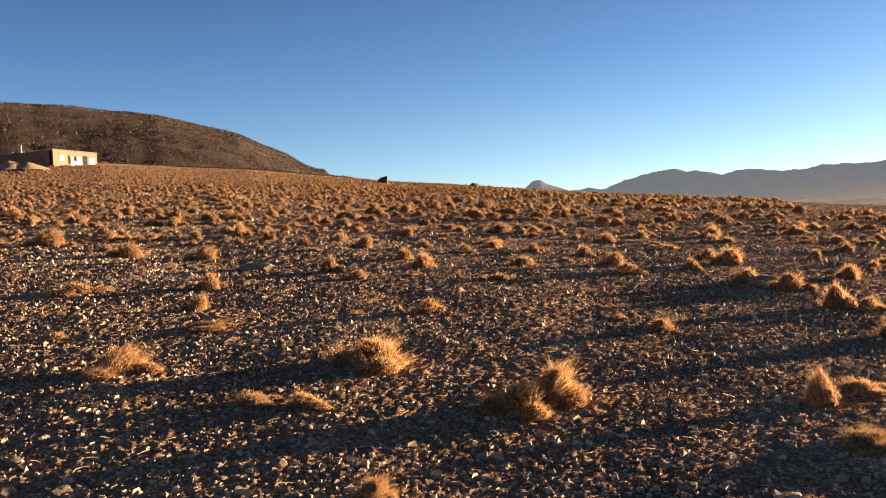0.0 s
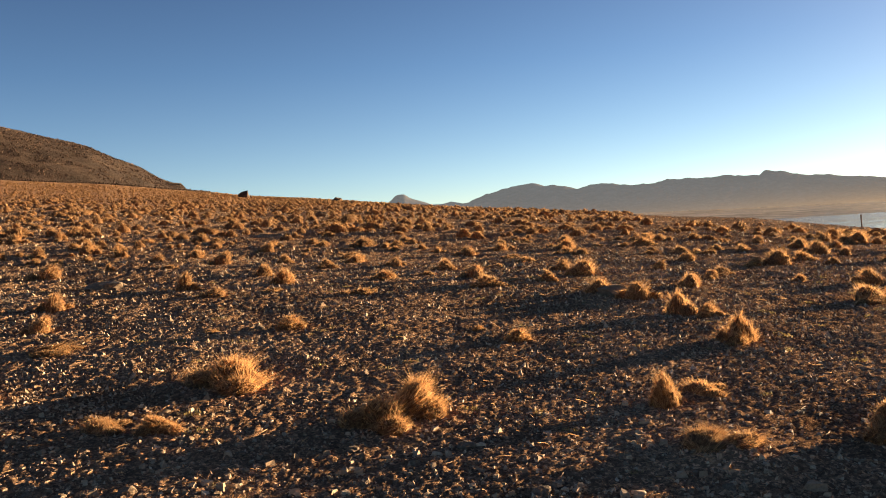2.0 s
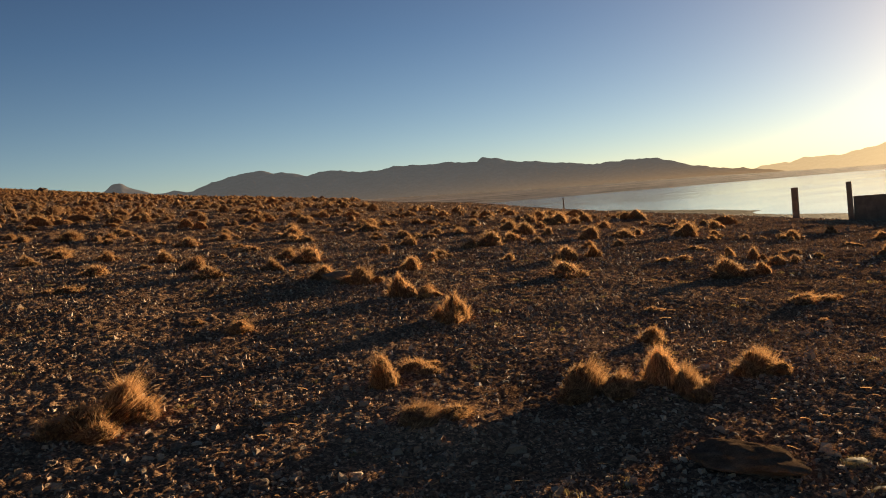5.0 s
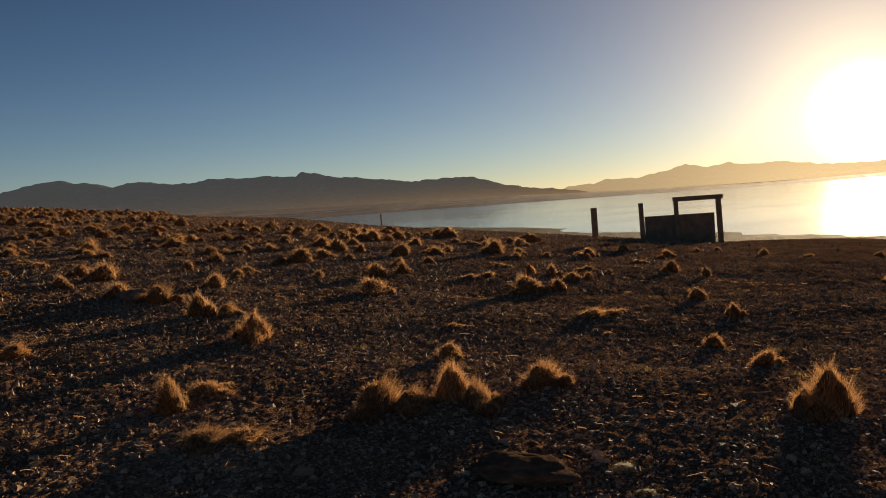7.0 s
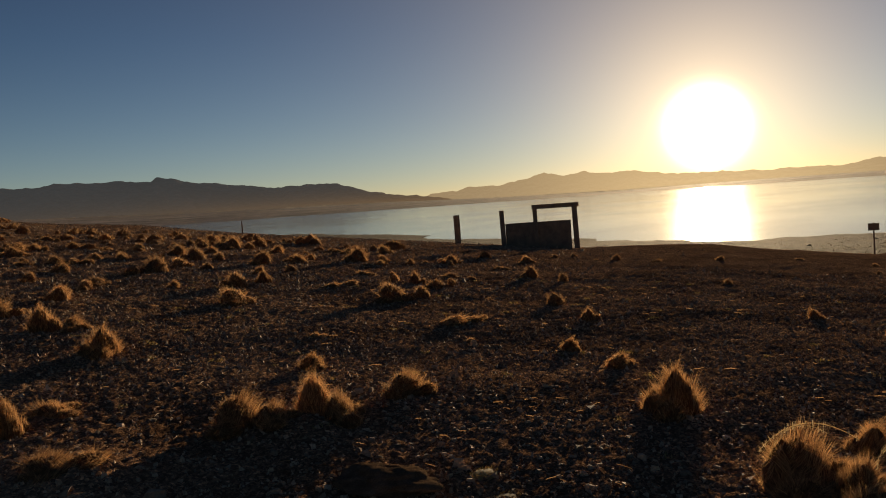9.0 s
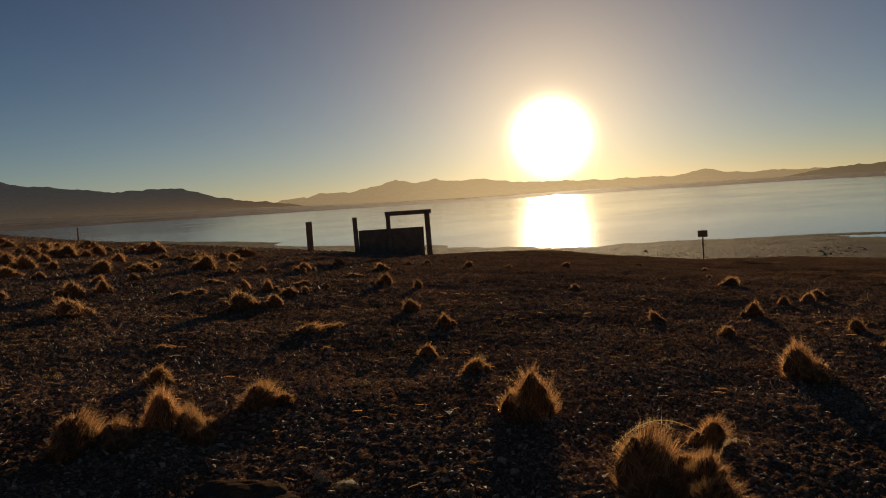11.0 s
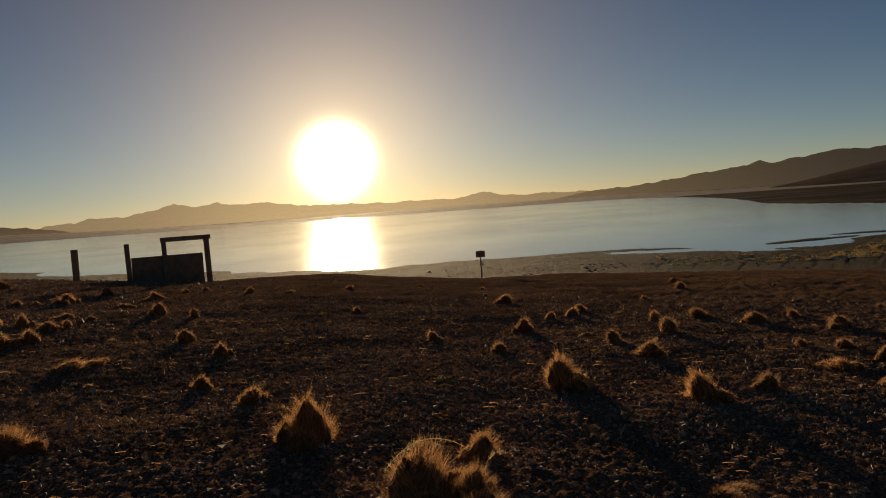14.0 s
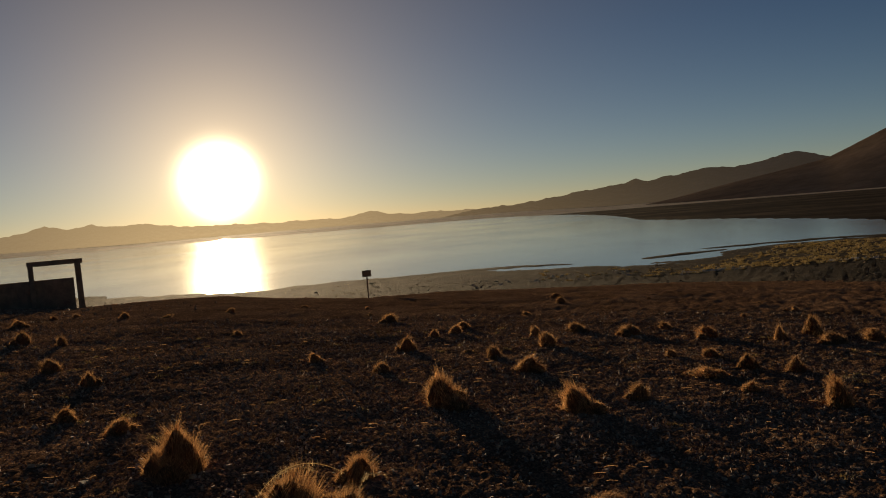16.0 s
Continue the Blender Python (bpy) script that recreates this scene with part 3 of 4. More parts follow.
def tuft(rng, kind, hairs, width, steps, rings=6, around=14, long=0.32):
    """One tuft of unit size: a matted heart and the fine hair that stands off it. Returns both as arrays."""
    prof = PROFILE[kind]
    high = {"dome": 0.70, "spike": 0.76, "flat": 0.46}[kind]
    p1, p2 = rng.random(2) * 6.28

    def skin(e, th):
        k = 0.35 * prof(e) * (1 + 0.10 * np.sin(2 * th + p1) + 0.08 * np.sin(3 * th + p2 + 3 * e))
        return np.stack([k * np.cos(th), k * np.sin(th), e * high - 0.03], -1)
    ee, tt = np.meshgrid(np.linspace(0, 0.97, rings), np.arange(around) * 2 * np.pi / around, indexing="ij")
    v = skin(ee, tt) * (1 + rng.normal(0, 0.055, ee.shape + (1,)))
    v = np.concatenate([v.reshape(-1, 3), [[0, 0, high - 0.03]]])
    f = []
    for i in range(rings - 1):
        for j in range(around):
            q, w = i * around + j, i * around + (j + 1) % around
            f += [(q, w, w + around), (q, w + around, q + around)]
    f += [((rings - 1) * around + j, (rings - 1) * around + (j + 1) % around, rings * around) for j in range(around)]
    e = rng.random(hairs) ** (0.8 if kind != "spike" else 1.1)
    th = rng.random(hairs) * 2 * np.pi
    base = skin(e, th)
    n_ = base * [1 / 0.16, 1 / 0.16, 1 / high ** 2]
    n_ /= np.linalg.norm(n_, axis=1)[:, None]
    up_ = {"dome": 0.95, "spike": 1.75, "flat": 1.0}[kind]
    # the hair hangs together in locks, each with its own sweep and length
    locks = 30
    le, lt = rng.random(locks), rng.random(locks) * 2 * np.pi
    away = (e[:, None] - le[None]) ** 2 * 2.2 + (1 - np.cos(th[:, None] - lt[None])) * (0.35 + (1 - e[:, None]))
    own = np.argmin(away, 1)
    sweep, grown = rng.normal(0, 0.42, (locks, 3)) * [1, 1, 0.5], rng.uniform(0.4, 1.4, locks)
    d = n_ * 0.38 + np.array([0.12, 0, up_]) + sweep[own] + rng.normal(0, 0.15, (hairs, 3))
    d /= np.linalg.norm(d, axis=1)[:, None]
    size = long * rng.uniform(0.5, 1.25, hairs) * np.where(rng.random(hairs) < 0.05, 1.55, 1) * (0.7 + 0.42 * e) * grown[own]
    root = base - d * (size * 0.6)[:, None]
    tip = base + d * (size * 0.75)[:, None] + n_ * [1, 1, 0] * (size * 0.16)[:, None] - np.array([0, 0, 1]) * (size * 0.06)[:, None]
    tip[:, 2] = np.maximum(tip[:, 2], 0.0)
    mid = base + d * (size * 0.2)[:, None]
    side = np.cross(d, rng.normal(0, 1, (hairs, 3)))
    side /= np.linalg.norm(side, axis=1)[:, None]
    w = width * rng.uniform(0.6, 1.3, hairs)
    rows = []
    for s in steps:
        c = root * (1 - s) ** 2 + mid * 2 * s * (1 - s) + tip * s * s
        half = side * (w * (1 - 0.7 * s) * 0.5)[:, None]
        rows += [c - half, c + half]
    rows.append(tip)
    m = len(steps)
    g = []
    for i in range(m - 1):
        g += [(2 * i, 2 * i + 1, 2 * i + 3), (2 * i, 2 * i + 3, 2 * i + 2)]
    g.append((2 * m - 2, 2 * m - 1, 2 * m))
    hv, ht = np.stack(rows, 1).reshape(-1, 3), (np.array(g)[None] + (np.arange(hairs) * (2 * m + 1))[:, None, None]).reshape(-1, 3)
    return (hv, ht), (v, np.array(f))


def tussock_mesh(seed, kind, hairs, width, steps, rings=6, around=14, long=0.32):
    """A tussock of one to four tufts that lean their own ways. Hair first, then hearts."""
    rng = np.random.default_rng(seed)
    lobes = {"spike": 2, "flat": 3, "dome": 2}[kind] + int(rng.integers(2))
    fur, hearts = [], []
    a0 = rng.random() * 6.28
    for i in range(lobes):
        s = rng.uniform(0.42, 0.66) if i else {"dome": 0.76, "spike": 0.82, "flat": 0.6}[kind]
        off = (rng.uniform(0.22, 0.38) if i else 0.08) * np.array([math.cos(i * 2.2 + a0), 0.8 * math.sin(i * 2.2 + a0), 0])
        high = rng.uniform(0.38, 0.70) if i else 1.0
        lean = np.array([rng.uniform(-0.2, 0.3), rng.uniform(-0.2, 0.2)])
        for (v, t), into in zip(tuft(rng, kind, int(hairs * s * s * 1.4 / (1 + 0.35 * lobes)), width / s, steps, rings, around, long), (fur, hearts)):
            v = v * [s, s, high]
            v[:, :2] += lean * (np.maximum(v[:, 2:], 0) ** 1.5)
            into.append((v + off, t))
    v, t = joined(*fur, *hearts)
    return v, t, sum(len(x[1]) for x in fur)


def tussock_shape(seed, kind, *rest):
    """The hair and the matted base of one tussock, as two meshes."""
    v, t, heart = tussock_mesh(seed, kind, *rest)
    cut = int(t[heart:].min())
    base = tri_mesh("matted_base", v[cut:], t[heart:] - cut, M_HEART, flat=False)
    return tri_mesh("grass_tussock", v[:cut], t[:heart], M_STRAW), base


# ---- grass tussocks ----
FINE = {k: [tussock_shape(11 * i + j, k, 4200, 0.0062, (0, 0.55), 7, 16, 0.38) for i in range(5)] for j, k in enumerate(("dome", "spike", "flat"))}
PLAIN = {k: [tussock_shape(70 + 11 * i + j, k, 1400, 0.0108, (0,), 5, 11, 0.36) for i in range(5)] for j, k in enumerate(("dome", "spike", "flat"))}
LABELS = {"dome": "rounded tussock of dry golden bunch grass", "spike": "pointed upright tussock of dry golden grass", "flat": "low flattened clump of dry golden grass"}
# x, y, width and height of the tussocks that stand nearest, by distance
TUSSOCKS_A = [(-0.44, 4.13, 0.28, 0.19), (4.84, 1.37, 0.68, 0.37), (4.92, 1.14, 0.40, 0.27), (4.66, 1.02, 0.44, 0.22), (5.39, -0.25, 0.43, 0.13), (2.38, 4.72, 0.58, 0.16), (5.81, 1.31, 0.3, 0.25), (3.77, 4.48, 0.4, 0.17), (3.58, 4.64, 0.45, 0.29), (0.44, 5.64, 0.5, 0.25), (-1.02, 5.85, 0.33, 0.16), (4.18, 4.25, 0.45, 0.25), (4.12, 4.52, 0.38, 0.34), (0.70, 5.82, 0.46, 0.38), (-1.41, 5.99, 0.46, 0.17), (5.79, 2.59, 0.44, 0.46), (2.54, 5.76, 0.31, 0.33), (4.99, 4.4, 0.39, 0.25), (2.98, 6.05, 0.52, 0.18), (-0.68, 7.19, 0.74, 0.32), (-2.78, 7.0, 0.63, 0.30)]
TUSSOCKS_B = [(5.23, 5.83, 0.35, 0.21), (7.11, 3.76, 0.38, 0.19), (8.19, -0.21, 0.47, 0.35), (8.41, 1.07, 0.63, 0.42), (8.78, -0.76, 0.35, 0.22), (8.57, -2.58, 0.39, 0.35), (2.1, 8.43, 0.35, 0.18), (7.64, 4.6, 0.3, 0.19), (4.2, 7.76, 0.43, 0.38), (9.2, -1.89, 0.22, 0.15), (7.27, 5.63, 0.25, 0.09), (1.85, 9.12, 0.19, 0.09), (6.3, 7.03, 0.26, 0.1), (-2.62, 9.12, 0.84, 0.18), (-4.13, 8.78, 0.33, 0.13), (-0.22, 9.77, 0.4, 0.23), (-1.12, 9.88, 0.34, 0.08), (10.13, -1.62, 0.62, 0.24), (8, 6.45, 0.59, 0.21), (10.59, 0.41, 0.49, 0.27)]
TUSSOCKS_C = [(4.68, 9.29, 0.35, 0.21), (8.47, 6.4, 0.21, 0.09), (10.57, 2.21, 0.37, 0.19), (4.49, 9.63, 0.45, 0.4), (10.65, -2.71, 0.29, 0.26), (10.81, -2.21, 0.29, 0.26), (9.44, 5.45, 0.26, 0.23), (-3.22, 10.63, 0.41, 0.3), (11.73, 0.91, 0.31, 0.25), (11.79, -1.44, 0.23, 0.17), (11.76, -1.94, 0.39, 0.2), (11.54, 3.37, 0.28, 0.2), (4.49, 10.95, 0.56, 0.36), (10.42, 6.59, 0.37, 0.26), (12.39, 1.37, 0.33, 0.1), (7.4, 10.03, 0.67, 0.35), (4.25, 11.9, 0.51, 0.3), (12.89, 0.21, 0.38, 0.32), (9.26, 8.71, 0.69, 0.39), (-3.46, 12.3, 0.43, 0.36)]
TUSSOCKS_D = [(0.77, 12.81, 0.65, 0.22), (12.91, 2.37, 0.35, 0.32), (9.82, 8.66, 0.35, 0.26), (-1.41, 13.04, 0.49, 0.22), (-5.39, 12.06, 0.89, 0.36), (2.86, 13.05, 0.63, 0.27), (5.77, 12.06, 0.45, 0.32), (-0.6, 13.6, 0.55, 0.14), (5.97, 12.41, 0.37, 0.23), (3.94, 13.41, 0.38, 0.28), (10.72, 9.18, 0.43, 0.24), (-1.93, 14, 0.38, 0.4), (13.84, -4.05, 0.57, 0.24), (14.1, -3.34, 0.24, 0.35), (14.52, 0.45, 0.34, 0.26), (14.43, -2.28, 0.58, 0.29), (-0.43, 14.42, 0.49, 0.39), (14.64, -1, 0.39, 0.2), (14.55, 2.21, 0.29, 0.2), (11.25, 9.25, 0.25, 0.2)]
TUSSOCKS_E = [(14.87, -1.1, 0.59, 0.26), (7.82, 12.4, 0.25, 0.2), (8.71, 11.89, 0.5, 0.35), (1.3, 14.68, 0.55, 0.25), (14.27, -4.84, 0.5, 0.3), (2.9, 14.52, 0.5, 0.35), (11.06, 9.92, 0.3, 0.3), (15.07, 1.91, 0.35, 0.22), (4.78, 14.17, 0.71, 0.4), (6.78, 13.31, 0.4, 0.25), (15.34, -0.25, 0.51, 0.25), (9.32, 11.96, 0.31, 0.31), (14.93, -4.07, 0.43, 0.47), (11.12, 10.53, 0.26, 0.26), (15.55, -0.22, 0.41, 0.21), (2.17, 15.23, 0.42, 0.16), (13.29, 8.29, 0.31, 0.26), (7.25, 13.75, 0.52, 0.23), (-0.81, 15.67, 0.42, 0.32), (4.66, 14.99, 0.42, 0.32)]
TUSSOCKS_F = [(15.94, -1.82, 0.32, 0.21), (15.95, 1.88, 0.37, 0.21), (13.36, 9.09, 0.38, 0.32), (6.46, 14.71, 0.38, 0.27), (2.65, 15.94, 0.49, 0.33), (0.42, 16.64, 0.45, 0.28), (10.23, 13.32, 0.34, 0.23), (8.31, 14.66, 0.45, 0.28), (1.77, 16.75, 0.4, 0.28), (-4.74, 16.41, 0.69, 0.4), (4.49, 16.97, 0.59, 0.24), (0.98, 17.57, 0.53, 0.26), (7.62, 15.96, 0.42, 0.26), (-2.76, 17.58, 0.48, 0.18), (-3.86, 17.49, 0.24, 0.24), (7.68, 16.23, 0.36, 0.3), (-1.81, 18.28, 0.62, 0.43), (-6.53, 17.36, 0.81, 0.44), (3.68, 18.98, 0.59, 0.33), (-4.41, 21.01, 0.36, 0.36)]
TUSSOCKS_G = [(-6.47, 21.74, 0.54, 0.38), (-9.75, 20.6, 1.08, 0.61), (-5.47, 22.5, 0.55, 0.47), (-8.8, 21.9, 0.96, 0.32), (-3.16, 26.8, 0.55, 0.4), (-4.9, 26.94, 0.83, 0.28), (-8.96, 27.99, 0.79, 0.44), (-7.82, 28.7, 0.44, 0.5), (-14.15, 28.56, 0.65, 0.47), (-13.16, 29.85, 1.32, 0.48), (-13.71, 36.11, 1.04, 0.52), (-18.17, 35.54, 0.94, 0.67)]
rng = np.random.default_rng(5)
count = 0
PLACED = []


def tussock(x, y, w, h):
    """One tussock standing on the slope."""
    kind = "spike" if h > 0.87 * w else "flat" if h < 0.42 * w else "dome"
    near = math.hypot(x, y) < 10.6
    me, base = (FINE if near else PLAIN)[kind][int(rng.integers(5))]
    ob = new("grass_tussock", me)
    new("matted_base", base).parent = ob
    grow = 1.16
    ob.matrix_world = pose(x, y, ground_at(x, y) - 0.01, 0, 0, rng.uniform(-40, 40)) @ Matrix.Diagonal((w * grow, w * grow * rng.uniform(0.75, 1), h * 0.92, 1))
    tagged(ob, LABELS[kind] + (" on the stony slope" if near else " on the far slope"), "grass tussock", "tussocks on the slope")
    PLACED.append((x, y))
    return ob


for x, y, w, h in TUSSOCKS_A + TUSSOCKS_B + TUSSOCKS_C + TUSSOCKS_D + TUSSOCKS_E + TUSSOCKS_F + TUSSOCKS_G:
    tussock(x, y, w, h)

# the rest of the slope: a few more single tussocks, then the countless far ones
ang = rng.uniform(-33, 113, 60000)
rr = np.sqrt(rng.uniform(14 ** 2, 230 ** 2, 60000))
fx, fy = rr * np.sin(np.radians(ang)), rr * np.cos(np.radians(ang))
west = 1 - smooth((ang - 25) / 25)
dens = (0.74 + 0.56 * smooth((rr - 35) / 40)) * west * smooth((rr - 15) / 9) + (0.14 + 0.36 * (1 - smooth((ang - 50) / 18))) * (1 - west) * smooth((rr - 13) / 7) * (1 - smooth((rr - 34 + 12 * smooth((ang - 55) / 10)) / (24 - 14 * smooth((ang - 55) / 10))))
dens *= (0.75 + 0.45 * wave(fx, fy, 6, 12)) * (1.35 + 0.25 * west)
area = 0.5 * math.radians(146) * (230 ** 2 - 14 ** 2) / 60000
keep = (rng.random(60000) < dens * area) & ~((ang < -7) & (rr > 178)) & (land(fx, fy) > LAKE + 1.0)
# the brow above the lake is bare
keep &= ~((ang > 22) & (np.degrees(np.arctan2(land(fx, fy) - EYE, rr)) > BROW(ang) - 0.42))
# clear ground in front of the boulders
for bx, by, wide, long in ((0.89, 48.5, 0.75, 5.0), (-11.46, 166.0, 2.0, 9.0), (6.1, 156.5, 1.4, 8.0)):
    keep &= ~((np.abs(fx - bx * fy / by) < wide) & (np.abs(fy - by + long / 2 - 0.5) < long / 2 + 0.5))
fx, fy, rr = fx[keep], fy[keep], rr[keep]
order = np.argsort(rr)
fx, fy, rr = fx[order], fy[order], rr[order]
fw = np.clip(rng.lognormal(-0.95, 0.35, len(fx)), 0.18, 0.8)
fw = fw * (1 - 0.3 * smooth((np.degrees(np.arctan2(fx, fy)) - 50) / 8))
fh = fw * rng.uniform(0.34, 0.68, len(fx))
single = 300 - len(PLACED)
used = 0
far_i = []
P_ = np.array(PLACED)
for i in range(len(fx)):
    if used < single and np.min(np.hypot(P_[:, 0] - fx[i], P_[:, 1] - fy[i])) > 0.6:
        tussock(fx[i], fy[i], fw[i], fh[i])
        used += 1
    elif rr[i] > 19:
        far_i.append(i)
far_i = np.array(far_i)
fur, hearts = [], []
for k in range(6):
    sel = far_i[k::6]
    for lo, hi, hairs, hw, rings, around in ((0, 32, 100, 0.029, 4, 8), (32, 55, 48, 0.039, 3, 7), (55, 95, 17, 0.058, 3, 6), (95, 300, 5, 0.09, 2, 5)):
        s = sel[(rr[sel] >= lo) & (rr[sel] < hi)]
        if len(s):
            places, turns, sizes = np.stack([fx[s], fy[s], land(fx[s], fy[s])], 1), rng.uniform(0, 6.28, len(s)), np.stack([fw[s] * rng.uniform(0.9, 1.9, len(s)), fw[s] * rng.uniform(0.7, 1.1, len(s)), fh[s]], 1)
            (hv, ht), (cv, ct) = tuft(np.random.default_rng(90 + k), "dome", hairs, hw, (0,), rings, around, 0.36)
            fur.append(scatter(hv, ht, places, turns, sizes))
            hearts.append(scatter(cv, ct, places, turns, sizes))
v, t = joined(*fur, *hearts)
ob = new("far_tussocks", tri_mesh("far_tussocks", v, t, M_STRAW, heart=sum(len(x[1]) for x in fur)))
tagged(ob, "countless dry golden grass tussocks covering the slope", "grass", kind="stuff")

# low yellow-green mats between the stones
k = 300
ang, rr = rng.uniform(-32, 112, k), np.sqrt(rng.uniform(3.4 ** 2, 16 ** 2, k))
mx, my = rr * np.sin(np.radians(ang)), rr * np.cos(np.radians(ang))
v, t = blades(np.random.default_rng(7), 52, "flat", 0.04, (0, 0.5))
size = rng.uniform(0.08, 0.3, k)
ob = new("low_plants", tri_mesh("low_plants", *scatter(v, t, np.stack([mx, my, land(mx, my)], 1), rng.uniform(0, 6.28, k), np.stack([size, size * 0.7, size * 0.12 + 0.008], 1)), M_MAT))
tagged(ob, "low yellow-green mats of dry ground plants", "ground plants", kind="stuff")


# single dry stems and blades lying between the stones
k = 3600
ang, rr = rng.uniform(-32, 112, k), np.sqrt(rng.uniform(2.6 ** 2, 15 ** 2, k))
lx, ly = rr * np.sin(np.radians(ang)), rr * np.cos(np.radians(ang))
ok = rng.random(k) < 0.35 + 0.8 * wave(lx, ly, 1.1, 71)
lx, ly, k = lx[ok], ly[ok], int(ok.sum())
half, turn_, bend = rng.uniform(0.015, 0.06, k), rng.uniform(0, np.pi, k), rng.normal(0, 0.2, k)
v = np.zeros((k, 8, 3))
for i, (u, w) in enumerate(((-1, 0.5), (-0.35, 1.0), (0.35, 1.0), (1, 0.4))):
    cx = lx + half * (u * np.cos(turn_) - bend * u * u * np.sin(turn_))
    cy = ly + half * (u * np.sin(turn_) + bend * u * u * np.cos(turn_))
    lift = land(cx, cy) + 0.011 + 0.004 * (1 - u * u)
    for side, lean in ((-1, 0.0), (1, 0.004)):
        v[:, 2 * i + (side > 0)] = np.stack([cx - side * np.sin(turn_) * 0.0014 * w, cy + side * np.cos(turn_) * 0.0014 * w, lift + lean], 1)
t = np.array([(0, 1, 3), (0, 3, 2), (2, 3, 5), (2, 5, 4), (4, 5, 7), (4, 7, 6)])[None] + (np.arange(k) * 8)[:, None, None]
ob = new("grass_litter", tri_mesh("grass_litter", v.reshape(-1, 3), t.reshape(-1, 3), M_STRAW))
tagged(ob, "loose pale dry grass stems lying on the gravel", "grass litter", kind="stuff")


CUSHION = tri_mesh("cushion_plant", *joined(blades(np.random.default_rng(9), 900, "flat", 0.012, (0, 0.5)), core(r=0.44, h=0.62)), M_MAT)
for x, y, w, h in ((3.95, 2.85, 0.26, 0.04), (3.75, 2.55, 0.24, 0.035)):
    ob = new("cushion_plant", CUSHION)
    ob.matrix_world = pose(x, y, ground_at(x, y) - 0.01, 0, 0, x * 50) @ Matrix.Diagonal((w, w * 0.8, h, 1))
    tagged(ob, "low dark cushion plant with dry yellow tips", "cushion plant", "cushion plants")


# ---- stones ----
FLAKE_T = np.array([(0, 1, 3), (1, 2, 3), (2, 0, 3)])
PEBBLE_T = np.array([(3, 4, 5), (0, 1, 4), (0, 4, 3), (1, 2, 5), (1, 5, 4), (2, 0, 3), (2, 3, 5)])


def gravel(k, r0, r1, median, spread, fade=0.8, grow=0.0, solid=9.0, east=113):
    """Angular stones; their number thins out as r ** -fade and their size may grow with the distance. Past solid metres they have fewer faces."""
    steps = np.linspace(r0, r1, 400)
    weight = np.cumsum(steps ** (1 - fade))
    ang, rr = rng.uniform(-34, east, k) + rng.normal(0, 5, k), np.interp(rng.random(k) * weight[-1], weight, steps)
    x, y = rr * np.sin(np.radians(ang)), rr * np.cos(np.radians(ang))
    patch = rng.random(k) < 0.72 + 0.3 * wave(x, y, 1.3, 15) + 0.22 * wave(x, y, 4.5, 16)
    x, y = x[patch], y[patch]
    r = np.hypot(x, y)
    s = np.clip(rng.lognormal(math.log(median), spread, len(x)), median * 0.4, median * 3.2) * np.maximum(1, r / 8) ** grow
    places = np.stack([x, y, land(x, y) + s * 0.06], 1)
    near = r < solid
    return joined(pebbles(places[near], s[near]), flakes(places[~near], s[~near]))


def wide_gravel(k):
    """Thin gravel all round, also behind the camera."""
    x, y = rng.normal(0, 4.4, k), rng.normal(0, 4.4, k)
    s = np.clip(rng.lognormal(math.log(0.018), 0.5, k), 0.007, 0.05)
    ok = (np.hypot(x, y) < 1.3) | (np.abs(np.degrees(np.arctan2(x, y)) - 39) > 71)
    return flakes(np.stack([x, y, land(x, y) + s * 0.06], 1)[ok], s[ok])


def pebbles(places, s):
    """Low angular pebbles: three corners in the soil and a crooked smaller top."""
    k = len(s)
    th = rng.uniform(0, 2 * np.pi, k)[:, None] + np.array([0, 2.1, 4.2])[None] + rng.normal(0, 0.3, (k, 3))
    out = rng.uniform(0.5, 0.95, (k, 3)) * s[:, None]
    v = np.zeros((k, 6, 3))
    v[:, :3, 0], v[:, :3, 1], v[:, :3, 2] = np.cos(th) * out, np.sin(th) * out, -0.3 * s[:, None]
    top = out * rng.uniform(0.45, 0.9, (k, 3))
    v[:, 3:, 0], v[:, 3:, 1] = np.cos(th + 0.25) * top, np.sin(th + 0.25) * top
    v[:, 3:, 2] = (rng.uniform(0.2, 0.68, k)[:, None] + rng.normal(0, 0.13, (k, 3))) * s[:, None]
    # some are long and narrow
    long, turn_ = rng.uniform(0.75, 1.7, k)[:, None], rng.uniform(0, np.pi, k)[:, None]
    along = v[:, :, 0] * np.cos(turn_) + v[:, :, 1] * np.sin(turn_)
    v[:, :, 0] += along * (long - 1) * np.cos(turn_)
    v[:, :, 1] += along * (long - 1) * np.sin(turn_)
    v = v + places[:, None, :]
    t = PEBBLE_T[None] + (np.arange(k) * 6)[:, None, None]
    return v.reshape(-1, 3), t.reshape(-1, 3)


def flakes(places, s):
    k = len(s)
    # angular flakes: three corners in the soil and a low crooked peak
    th = rng.uniform(0, 2 * np.pi, k)[:, None] + np.array([0, 2.1, 4.2])[None] + rng.normal(0, 0.35, (k, 3))
    out = rng.uniform(0.4, 1.0, (k, 3)) * s[:, None]
    v = np.zeros((k, 4, 3))
    v[:, :3, 0], v[:, :3, 1], v[:, :3, 2] = np.cos(th) * out, np.sin(th) * out, -0.25 * s[:, None]
    v[:, 3, :2] = rng.normal(0, 0.3, (k, 2)) * s[:, None]
    v[:, 3, 2] = rng.uniform(0.35, 1.05, k) * s
    v = v + places[:, None, :]
    t = FLAKE_T[None] + (np.arange(k) * 4)[:, None, None]
    return v.reshape(-1, 3), t.reshape(-1, 3)


